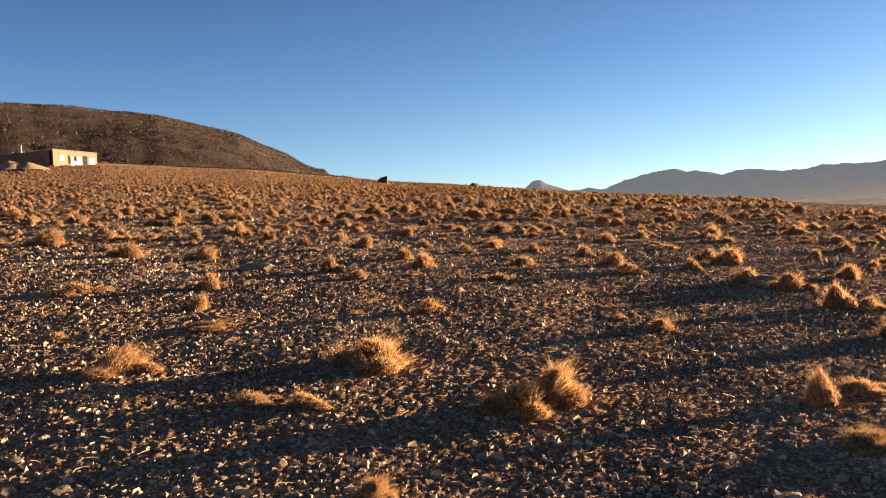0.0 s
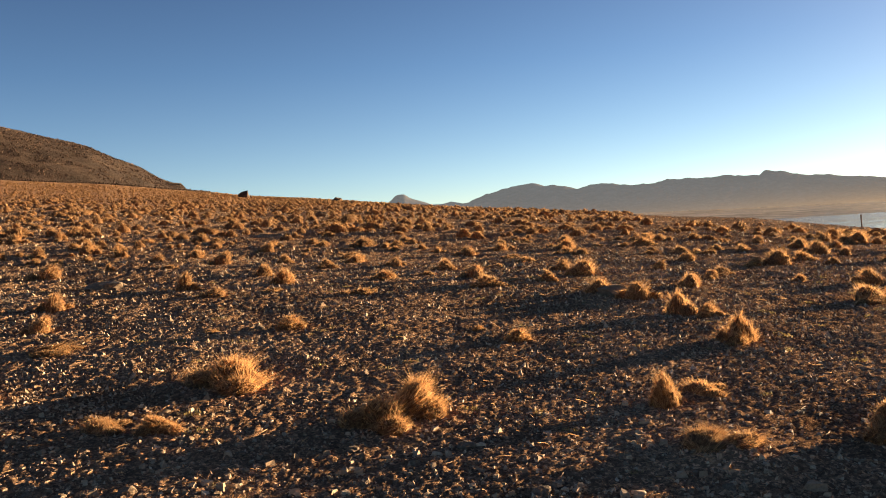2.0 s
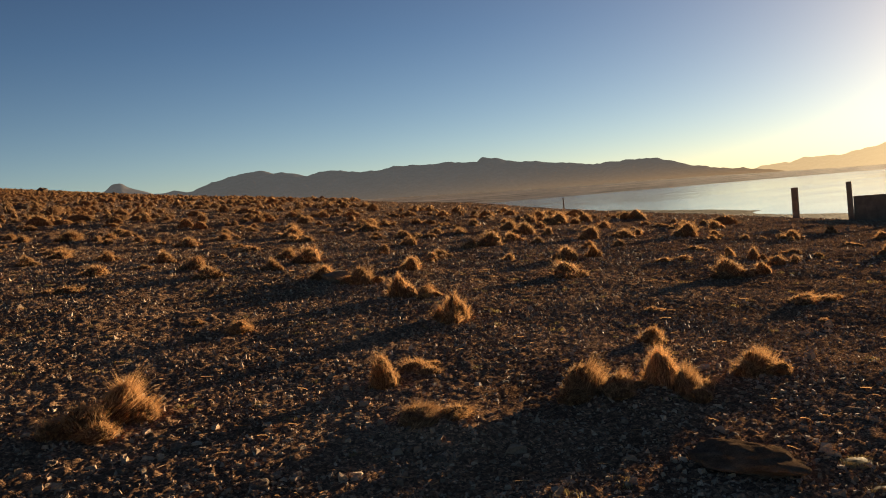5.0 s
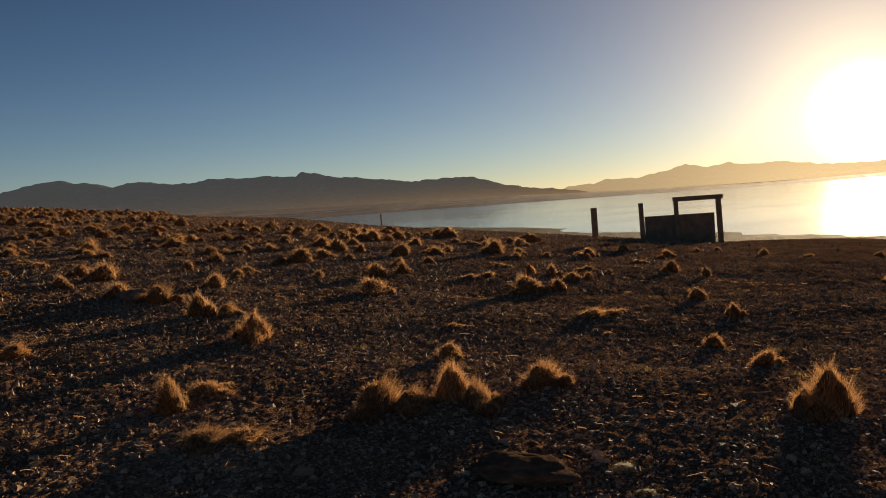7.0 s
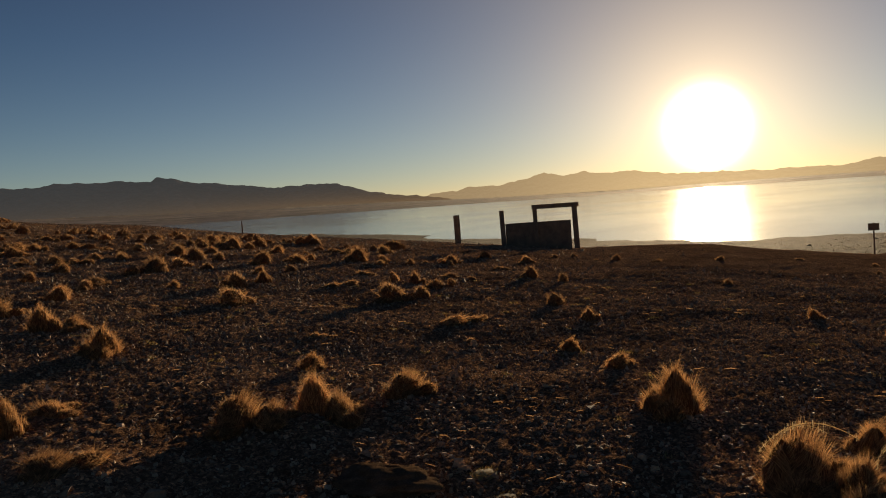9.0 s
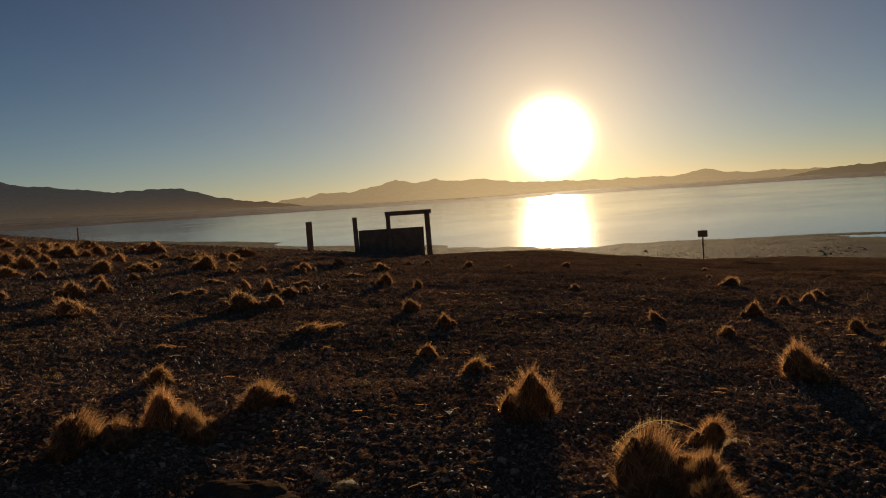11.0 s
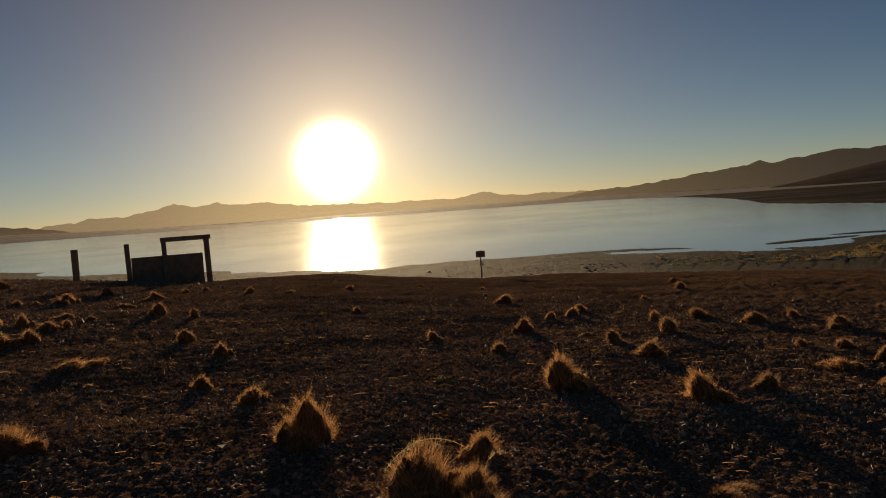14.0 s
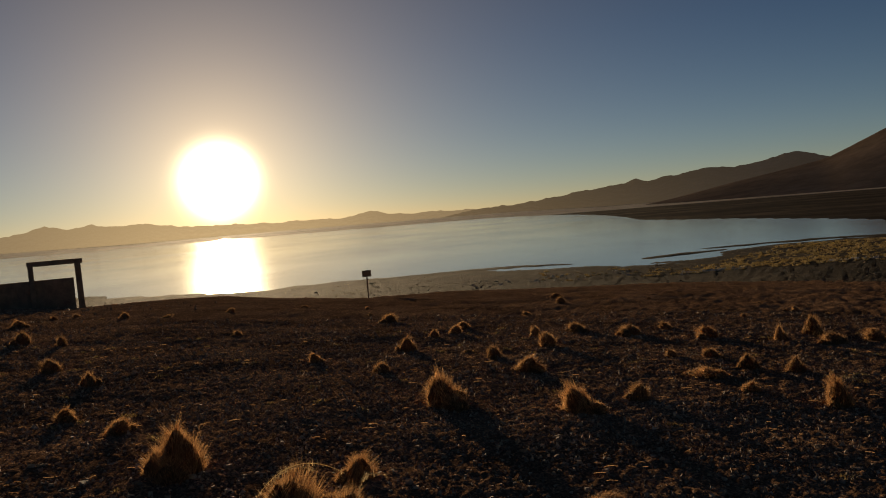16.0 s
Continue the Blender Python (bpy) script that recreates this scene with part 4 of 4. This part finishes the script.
ob = new("gravel", tri_mesh("gravel", *joined(gravel(51000, 1.2, 9, 0.0105, 0.45, solid=4.5), gravel(52000, 1.6, 16, 0.0165, 0.42, 0.8, 0.3, 7.0), gravel(4500, 2.4, 12, 0.028, 0.3, 0.9), gravel(76000, 6.5, 20, 0.0175, 0.4, 0.6, 0.25, 0), gravel(74000, 14, 75, 0.025, 0.38, 1.15, 0.3, 0, 58), wide_gravel(32000)), M_STONE))
tagged(ob, "scattered angular gravel and small brown stones", "gravel", kind="stuff")


def rock_mesh(seed, squash=0.6, mat=None, fine=2):
    """A rough rounded rock, 1 m across, with its base cut flat."""
    bm = bmesh.new()
    bmesh.ops.create_icosphere(bm, subdivisions=fine, radius=0.5)
    off = Vector((seed * 3.1, seed * 1.7, seed))
    for v in bm.verts:
        d = v.co.normalized()
        k = 1 + 0.35 * noise.noise(d * 1.4 + off) + 0.16 * noise.noise(d * 3.3 + off)
        cell = noise.cell(d * 1.6 + off) * (0.12 if fine < 4 else 0.0) + (0.035 * noise.noise(d * 8 + off) + 0.015 * noise.noise(d * 17 + off) if fine > 3 else 0)
        v.co = d * 0.5 * (k + cell)
        v.co.z = max(v.co.z * squash, -0.14)
    me = bpy.data.meshes.new("stone")
    bm.to_mesh(me)
    bm.free()
    me.materials.append(mat or M_ROCK)
    if fine > 3:
        me.polygons.foreach_set("use_smooth", [True] * len(me.polygons))
    return me


# darker copy of the rock colour, standing in for its backlit side
M_SLAB = earthy("dark_sunken_rock", [(0.3, (0.10, 0.066, 0.044)), (0.55, (0.16, 0.108, 0.074)), (0.75, (0.22, 0.155, 0.11))], 6, 55, rough=1.0, bump=(0.7, 0.015), spec=0.0)
SLAB = [rock_mesh(41, 0.55, M_SLAB, 5)]
BOULDERS = [rock_mesh(20 + i, 0.75, M_BOULDER) for i in range(3)]
ROCKS = [rock_mesh(i, 0.5 + 0.06 * (i % 4)) for i in range(9)]


def stone(x, y, size, tall=1.0, label="rough brown stone lying among the gravel", name="stone"):
    shapes = BOULDERS if name == "boulder" else SLAB if name == "flat_rock" else ROCKS
    ob = new(name, shapes[int(rng.integers(len(shapes)))])
    ob.matrix_world = pose(x, y, ground_at(x, y) + size * 0.05, 0, 0, rng.uniform(0, 360)) @ Matrix.Diagonal((size, size * rng.uniform(0.65, 1), size * tall, 1))
    return tagged(ob, label, "stone", "stones on the slope")


for x, y, s, tall in ((-2.41, 4.42, 0.14, 1), (-2.1, 4.42, 0.12, 1), (-1.95, 5.84, 0.11, 1.1), (-1.01, 4.7, 0.12, 1), (-1.35, 4.68, 0.10, 1.1), (1.17, 4.23, 0.11, 1.2), (0.99, 6.26, 0.09, 1.6), (4.37, 11.5, 0.62, 0.72),
                      (-3.3, 14.7, 0.6, 0.75), (-2.6, 4.9, 0.1, 1), (-0.4, 4.5, 0.09, 1)):
    stone(x, y, s, tall)
for i in range(170):
    a, r = math.radians(rng.uniform(-31, 111) if i % 3 else rng.uniform(-31, 10)), math.sqrt(rng.uniform(3.4 ** 2, 7 ** 2 if i % 2 else 12 ** 2))
    stone(r * math.sin(a), r * math.cos(a), float(np.clip(rng.lognormal(-2.85, 0.32), 0.04, 0.13)), rng.uniform(0.7, 1.2))
stone(3.46, 3.13, 0.60, 0.50, "broad low rock half sunk in the gravel", "flat_rock")
stone(-11.46, 166.0, 3.0, 0.95, "dark boulder on the brow of the slope", "boulder")
stone(6.1, 156.5, 1.9, 0.8, "dark boulder on the brow of the slope", "boulder")
stone(0.89, 48.5, 0.72, 1.0, "dark boulder with a pale face among tussocks", "boulder")

# boulders and scrub strewn over the hill
k = 50000
ang, rr = rng.uniform(-34, -6, k), rng.uniform(185, 345, k)
hx_, hy_ = rr * np.sin(np.radians(ang)), rr * np.cos(np.radians(ang))
s = np.clip(rng.lognormal(-1.62, 0.34, k), 0.12, 0.7)
th = rng.uniform(0, 2 * np.pi, k)[:, None] + np.array([0, 2.1, 4.2])[None] + rng.normal(0, 0.35, (k, 3))
v = np.zeros((k, 4, 3))
v[:, :3, 0], v[:, :3, 1], v[:, :3, 2] = np.cos(th) * s[:, None], np.sin(th) * s[:, None], -0.4 * s[:, None]
v[:, 3, 2] = rng.uniform(0.5, 1.15, k) * s
v = v + np.stack([hx_, hy_, land(hx_, hy_)], 1)[:, None, :]
t = FLAKE_T[None] + (np.arange(k) * 4)[:, None, None]
ob = new("scree", tri_mesh("scree", v.reshape(-1, 3), t.reshape(-1, 3), M_SCREE))
tagged(ob, "reddish brown boulders and scree strewn over the hill", "scree", kind="stuff")

# short yellow grass on the flat shore
k = 5000
ang, rr = rng.uniform(88, 114, k), rng.uniform(78, 122, k)
gx_, gy_ = rr * np.sin(np.radians(ang)), rr * np.cos(np.radians(ang))
gz_ = land(gx_, gy_)
ok = (gz_ > LAKE + 0.1) & (gz_ < LAKE + 0.9) & (rng.random(k) < 0.1 + 0.8 * smooth((ang - 92) / 8) * (0.6 + 0.6 * wave(gx_, gy_, 7, 18)))
gx_, gy_, gz_ = gx_[ok], gy_[ok], gz_[ok]
v, t = blades(np.random.default_rng(8), 24, "flat", 0.12, (0,))
size = rng.uniform(0.3, 0.9, len(gx_))
ob = new("shore_grass", tri_mesh("shore_grass", *scatter(v, t, np.stack([gx_, gy_, gz_], 1), rng.uniform(0, 6.28, len(gx_)), np.stack([size, size, size * 0.35], 1)), M_MAT))
tagged(ob, "short yellow grass on the flat lake shore", "grass", kind="stuff")


# dark clods of dried mud on the flat shore
k = 15000
ang, rr = rng.uniform(40, 114, k), rng.uniform(58, 124, k)
cx_, cy_ = rr * np.sin(np.radians(ang)), rr * np.cos(np.radians(ang))
cz_ = land(cx_, cy_)
ok = (cz_ > LAKE + 0.03) & (cz_ < LAKE + 0.9) & (rng.random(k) < 0.55 + 0.6 * wave(cx_, cy_, 9, 77))
places = np.stack([cx_, cy_, cz_], 1)[ok]
v, t = flakes(places * 0, rng.lognormal(-2.2, 0.45, len(places)))
v = v * [1, 1, 0.35] + np.repeat(places, 4, 0)
ob = new("mud_clods", tri_mesh("mud_clods", v, t, M_EARTH))
tagged(ob, "dark clods of dried mud strewn on the lake shore", "mud clods", kind="stuff")


# white salt crust along the wet edge of the shore
M_SALT = earthy("salt_crust", [(0.3, (0.50, 0.46, 0.40)), (0.7, (0.72, 0.69, 0.64))], 2, 12, bump=(0.3, 0.02))
k = 260
ang = np.concatenate([rng.uniform(97.2, 101.2, k // 2), rng.uniform(106, 110, k // 4), rng.uniform(83, 94, k - k // 2 - k // 4)])
rr = rng.normal(79.5, 0.8, k) + 0.25 * (ang - 98) + np.where(ang < 95, rng.uniform(2, 9, k), 0)
sx_, sy_ = rr * np.sin(np.radians(ang)), rr * np.cos(np.radians(ang))
v, t = flakes(np.zeros((k, 3)), rng.uniform(0.1, 0.42, k))
v = v * [1, 1, 0.3] + np.repeat(np.stack([sx_, sy_, land(sx_, sy_) + 0.03], 1), 4, 0)
ob = new("salt_crust", tri_mesh("salt_crust", v, t, M_SALT))
tagged(ob, "white salt crust flecks on the brown lake shore", "salt crust", kind="stuff")


# ---- gate, posts and sign by the lake ----
def part(name, bm, mat, parent, label=""):
    me = bpy.data.meshes.new(name)
    bm.to_mesh(me)
    bm.free()
    me.materials.append(mat)
    ob = new(name, me)
    ob.parent = parent
    if label:
        ob["label"] = label
    return ob


def thing(name, x, y, z, turn, label, category, group=""):
    ob = new(name)
    ob.matrix_world = pose(x, y, z, 0, 0, turn)
    return tagged(ob, label, category, group)


def box(sx, sy, sz, x=0.0, y=0.0, z=0.0, bevel=0.01, lean=0.0):
    """A bevelled box resting with its base at z."""
    bm = bmesh.new()
    bmesh.ops.create_cube(bm, size=1)
    for v in bm.verts:
        v.co = Vector((v.co.x * sx, v.co.y * sy, (v.co.z + 0.5) * sz))
        v.co.x += lean * v.co.z
    if bevel:
        bmesh.ops.bevel(bm, geom=bm.edges[:], offset=bevel, segments=2, affect="EDGES", profile=0.6)
    for v in bm.verts:
        v.co += Vector((x, y, z))
    return bm


def spot(az, r):
    """A place by bearing and distance from where the camera stands in the middle of the clip."""
    return 0.38 + r * math.sin(radians(az)), -0.09 + r * math.cos(radians(az))


GATE_R = 36.0
gx0, gy0 = spot(53.1, GATE_R)
gx1, gy1 = spot(58.02, GATE_R)
span = math.hypot(gx1 - gx0, gy1 - gy0)
turn = math.degrees(math.atan2(gy1 - gy0, gx1 - gx0))
gz = min(ground_at(gx0, gy0), ground_at(gx1, gy1)) - 0.05
up = lambda el: EYE + GATE_R * math.tan(radians(el)) - gz
gate = thing("wooden_gate", gx0, gy0, gz, turn, "weathered wooden gate with a low board panel", "gate")
jamb = span * (55.35 - 53.1) / (58.05 - 53.1)
part("post", box(0.20, 0.20, up(-0.9), 0, bevel=0.02, lean=-0.02), M_WOOD, gate)
part("jamb", box(0.19, 0.19, up(-0.71), jamb, bevel=0.02, lean=-0.015), M_WOOD, gate)
part("jamb", box(0.22, 0.20, up(-0.67), span, bevel=0.02, lean=-0.02), M_WOOD, gate)
part("lintel", box(span - jamb + 0.3, 0.2, 0.19, (span + jamb) / 2, 0.02, up(-0.69) - 0.17, bevel=0.02), M_WOOD, gate)
top = up(-1.84)
panel = part("panel", box(span - 0.30, 0.05, top - 0.02, span / 2 - 0.06, 0.12, 0.03, bevel=0.01), M_WOOD, gate)
for z in (0.25, top - 0.2):
    part("rail", box(span - 0.36, 0.06, 0.09, span / 2 - 0.06, 0.175, z, bevel=0.01), M_WOOD, panel)


def post(az, r, el_top, thick, label):
    x, y = spot(az, r)
    z = ground_at(x, y) - 0.1
    ob = thing("fence_post", x, y, z, 20, label, "post", "posts by the lake")
    part("shaft", box(thick, thick, EYE + r * math.tan(radians(el_top)) - z, bevel=thick * 0.12, lean=-0.015), M_WOOD, ob)


post(49.96, 36.5, -1.0, 0.22, "thick weathered wooden post standing beside the gate")
post(35.55, 84.0, -0.37, 0.10, "thin lone post on the brow above the lake")

sx, sy = spot(76.2, 38.0)
sz = ground_at(sx, sy) - 0.1
M_SIGN = earthy("faded_sign_paint", [(0.3, (0.16, 0.13, 0.09)), (0.7, (0.24, 0.19, 0.14))], 2, 30, bump=(0.2, 0.005))
sign = thing("sign", sx, sy, sz, -76, "small blank board sign on a thin pole", "sign")
high = EYE + 38 * math.tan(radians(-3.15)) - sz
part("pole", box(0.06, 0.05, high + 0.03, bevel=0.01), M_WOOD, sign)
part("board", box(0.41, 0.03, 0.29, 0, -0.045, high - 0.29, bevel=0.008), M_SIGN, sign, "faded blank sign board")
part("batten", box(0.34, 0.02, 0.04, 0, -0.012, high - 0.17, bevel=0.004), M_WOOD, sign)

# ---- house below the scree hill ----
HR = 172.0
hx, hy = spot(-24.9, HR)
hz = EYE + HR * math.tan(radians(5.3)) - 0.4
house = thing("house", hx, hy, hz, 0, "low flat-roofed adobe house below the scree hill", "house")
# near-black colour standing in for the unlit insides of the openings
M_DARK = earthy("dark_opening", [(0.3, (0.02, 0.018, 0.016)), (0.7, (0.04, 0.035, 0.03))], 1, 5, rough=0.9, bump=(0.05, 0.01))
M_WHITE = earthy("white_paint", [(0.3, (0.58, 0.54, 0.47)), (0.7, (0.68, 0.64, 0.57))], 1, 8, bump=(0.1, 0.01))


def wall_frame(az_from, az_to):
    """Turn of a wall that runs from the corner towards a bearing."""
    return math.degrees(math.atan2(math.cos(radians(az_to)), math.sin(radians(az_to)))) - az_from


FACE = wall_frame(0, 20.0)
SIDE = wall_frame(0, 290.0)
m_face, m_side = pose(0, 0, 0, 0, 0, FACE), pose(0, 0, 0, 0, 0, SIDE)


def on(bm, m):
    bmesh.ops.transform(bm, matrix=m, verts=bm.verts)
    return bm


tall = HR * (math.tan(radians(6.27)) - math.tan(radians(5.3))) + 0.4
LONG = 11.2
part("wall", on(box(LONG, 0.35, tall, LONG / 2, -0.17, 0, bevel=0.03), m_face), M_ADOBE, house, "sunlit ochre plaster wall")
part("wall", on(box(16, 0.35, tall - 0.1, 8.4, 0.17, 0, bevel=0.03), m_side), M_BRICK, house, "dark mud-brick wall in shade")
roof = bmesh.new()
c0, c1, c2 = Vector((0, 0, 0)), m_face @ Vector((LONG, 0, 0)), m_side @ Vector((16, 0, 0))
ring = [c0, c1, c1 + c2, c2]
vs = [roof.verts.new(p + Vector((0, 0, tall - 0.15 + dz))) for dz in (0, 0.22) for p in ring]
for q in ((0, 1, 2, 3), (4, 5, 6, 7), (0, 1, 5, 4), (1, 2, 6, 5), (2, 3, 7, 6), (3, 0, 4, 7)):
    roof.faces.new([vs[i] for i in q])
bmesh.ops.recalc_face_normals(roof, faces=roof.faces)
part("roof", roof, M_BRICK, house, "flat roof with a worn edge")
part("wall", on(box(16, 0.3, tall - 0.2, 8, -LONG + 0.3, 0, bevel=0.03), m_side), M_BRICK, house)
for u, w, z, h, d, mat, nm in ((1.95, 1.2, 1.0, 1.05, 0, M_WHITE, "shutter"), (3.95, 0.4, 0.5, 1.5, 0, M_DARK, "door"), (5.7, 2.9, 0.25, 1.75, 0, M_WHITE, "door"), (5.35, 0.8, 1.15, 0.75, 0.03, M_DARK, "window"), (7.85, 1.35, 0.3, 1.9, 0, M_DARK, "door"), (9.7, 1.5, 0.5, 1.45, 0, M_WHITE, "shutter")):
    frame_ = part(nm, on(box(w, 0.08, h, u, -0.39 - d, 0.45 + z, bevel=0.01), m_face), mat, house)
    part("lintel", on(box(w + 0.3, 0.12, 0.12, u, -0.38 - d, 0.45 + z + h, bevel=0.01), m_face), M_BRICK, frame_)
part("parapet", on(box(LONG + 0.2, 0.42, 0.25, LONG / 2, -0.17, tall - 0.02, bevel=0.03), m_face), M_BRICK, house, "worn mud parapet")
px, py = (m_side @ Vector((8.3, -1.0, 0))).xy
part("chimney", box(0.22, 0.22, 1.75, px, py, tall - 0.1, bevel=0.04), M_WHITE, house, "pale chimney pipe on the roof")


def heap(az, r, w, h):
    """A heap of loose earth."""
    x, y = spot(az, r)
    u = np.linspace(-1, 1, 15)
    U, V = np.meshgrid(u, u)
    q = np.clip(1 - np.hypot(U, V), 0, 1)
    ob = sheet("earth_heap", U * w / 2, V * w / 2, q * h * (1 + 0.25 * wave(U * 4, V * 4, 1.3, az)) - 0.3, [M_EARTH])
    ob.matrix_world = pose(x, y, ground_at(x, y))
    tagged(ob, "pale heap of loose earth beside the house", "earth heap", "earth heaps")


heap(-27.3, 158, 8.5, 1.9)
heap(-26.3, 157, 7.0, 1.7)
heap(-25.7, 159, 5.0, 1.2)


# ---- pale seed stalks arching over the big tussock beside the path ----
def stalk_mesh(p0, p1, p2, seed, bristles):
    """A thin bent stalk with fine upright bristles, in world metres."""
    r = np.random.default_rng(seed)
    p0, p1, p2 = np.array(p0), np.array(p1), np.array(p2)
    at = lambda s: p0 * (1 - s) ** 2 + p1 * 2 * s * (1 - s) + p2 * s * s
    v, f = [], []
    for i in range(25):
        c = at(i / 24)
        k = len(v)
        v += [tuple(c + o) for o in ((0.0022, 0, -0.0012), (-0.0022, 0, -0.0012), (0, 0, 0.0024))]
        if i:
            for a, b in ((0, 1), (1, 2), (2, 0)):
                f += [(k - 3 + a, k - 3 + b, k + b), (k - 3 + a, k + b, k + a)]
    for s in r.random(bristles):
        c = at(s)
        up_ = np.array([r.normal(0, 0.006), r.normal(0, 0.006), r.uniform(0.012, 0.034)])
        side = np.array([r.normal(0, 1), r.normal(0, 1), 0])
        side *= 0.0012 / np.linalg.norm(side)
        low = -0.5 * up_
        k = len(v)
        v += [tuple(c + low - side), tuple(c + low + side), tuple(c + up_)]
        f.append((k, k + 1, k + 2))
    return np.array(v), np.array(f)


big = min((o for o in bpy.data.objects if o.name.startswith("grass_tussock")), key=lambda o: (o.matrix_world.translation.xy - Vector((4.84, 1.37))).length)
for i, (a, b, c) in enumerate((((4.68, 1.56, 0.17), (4.76, 1.36, 0.44), (4.83, 1.10, 0.25)), ((4.66, 1.50, 0.16), (4.72, 1.42, 0.40), (4.78, 1.24, 0.28)), ((4.80, 1.02, 0.12), (4.80, 1.00, 0.30), (4.84, 0.86, 0.22)))):
    v, t = stalk_mesh(a, b, c, 70 + i, 46)
    stalk = new("seed_stalk", tri_mesh("seed_stalk", v, t, M_STALK))
    stalk.parent = big
    stalk.matrix_parent_inverse = big.matrix_world.inverted()
    stalk["label"] = "pale arching seed stalk"
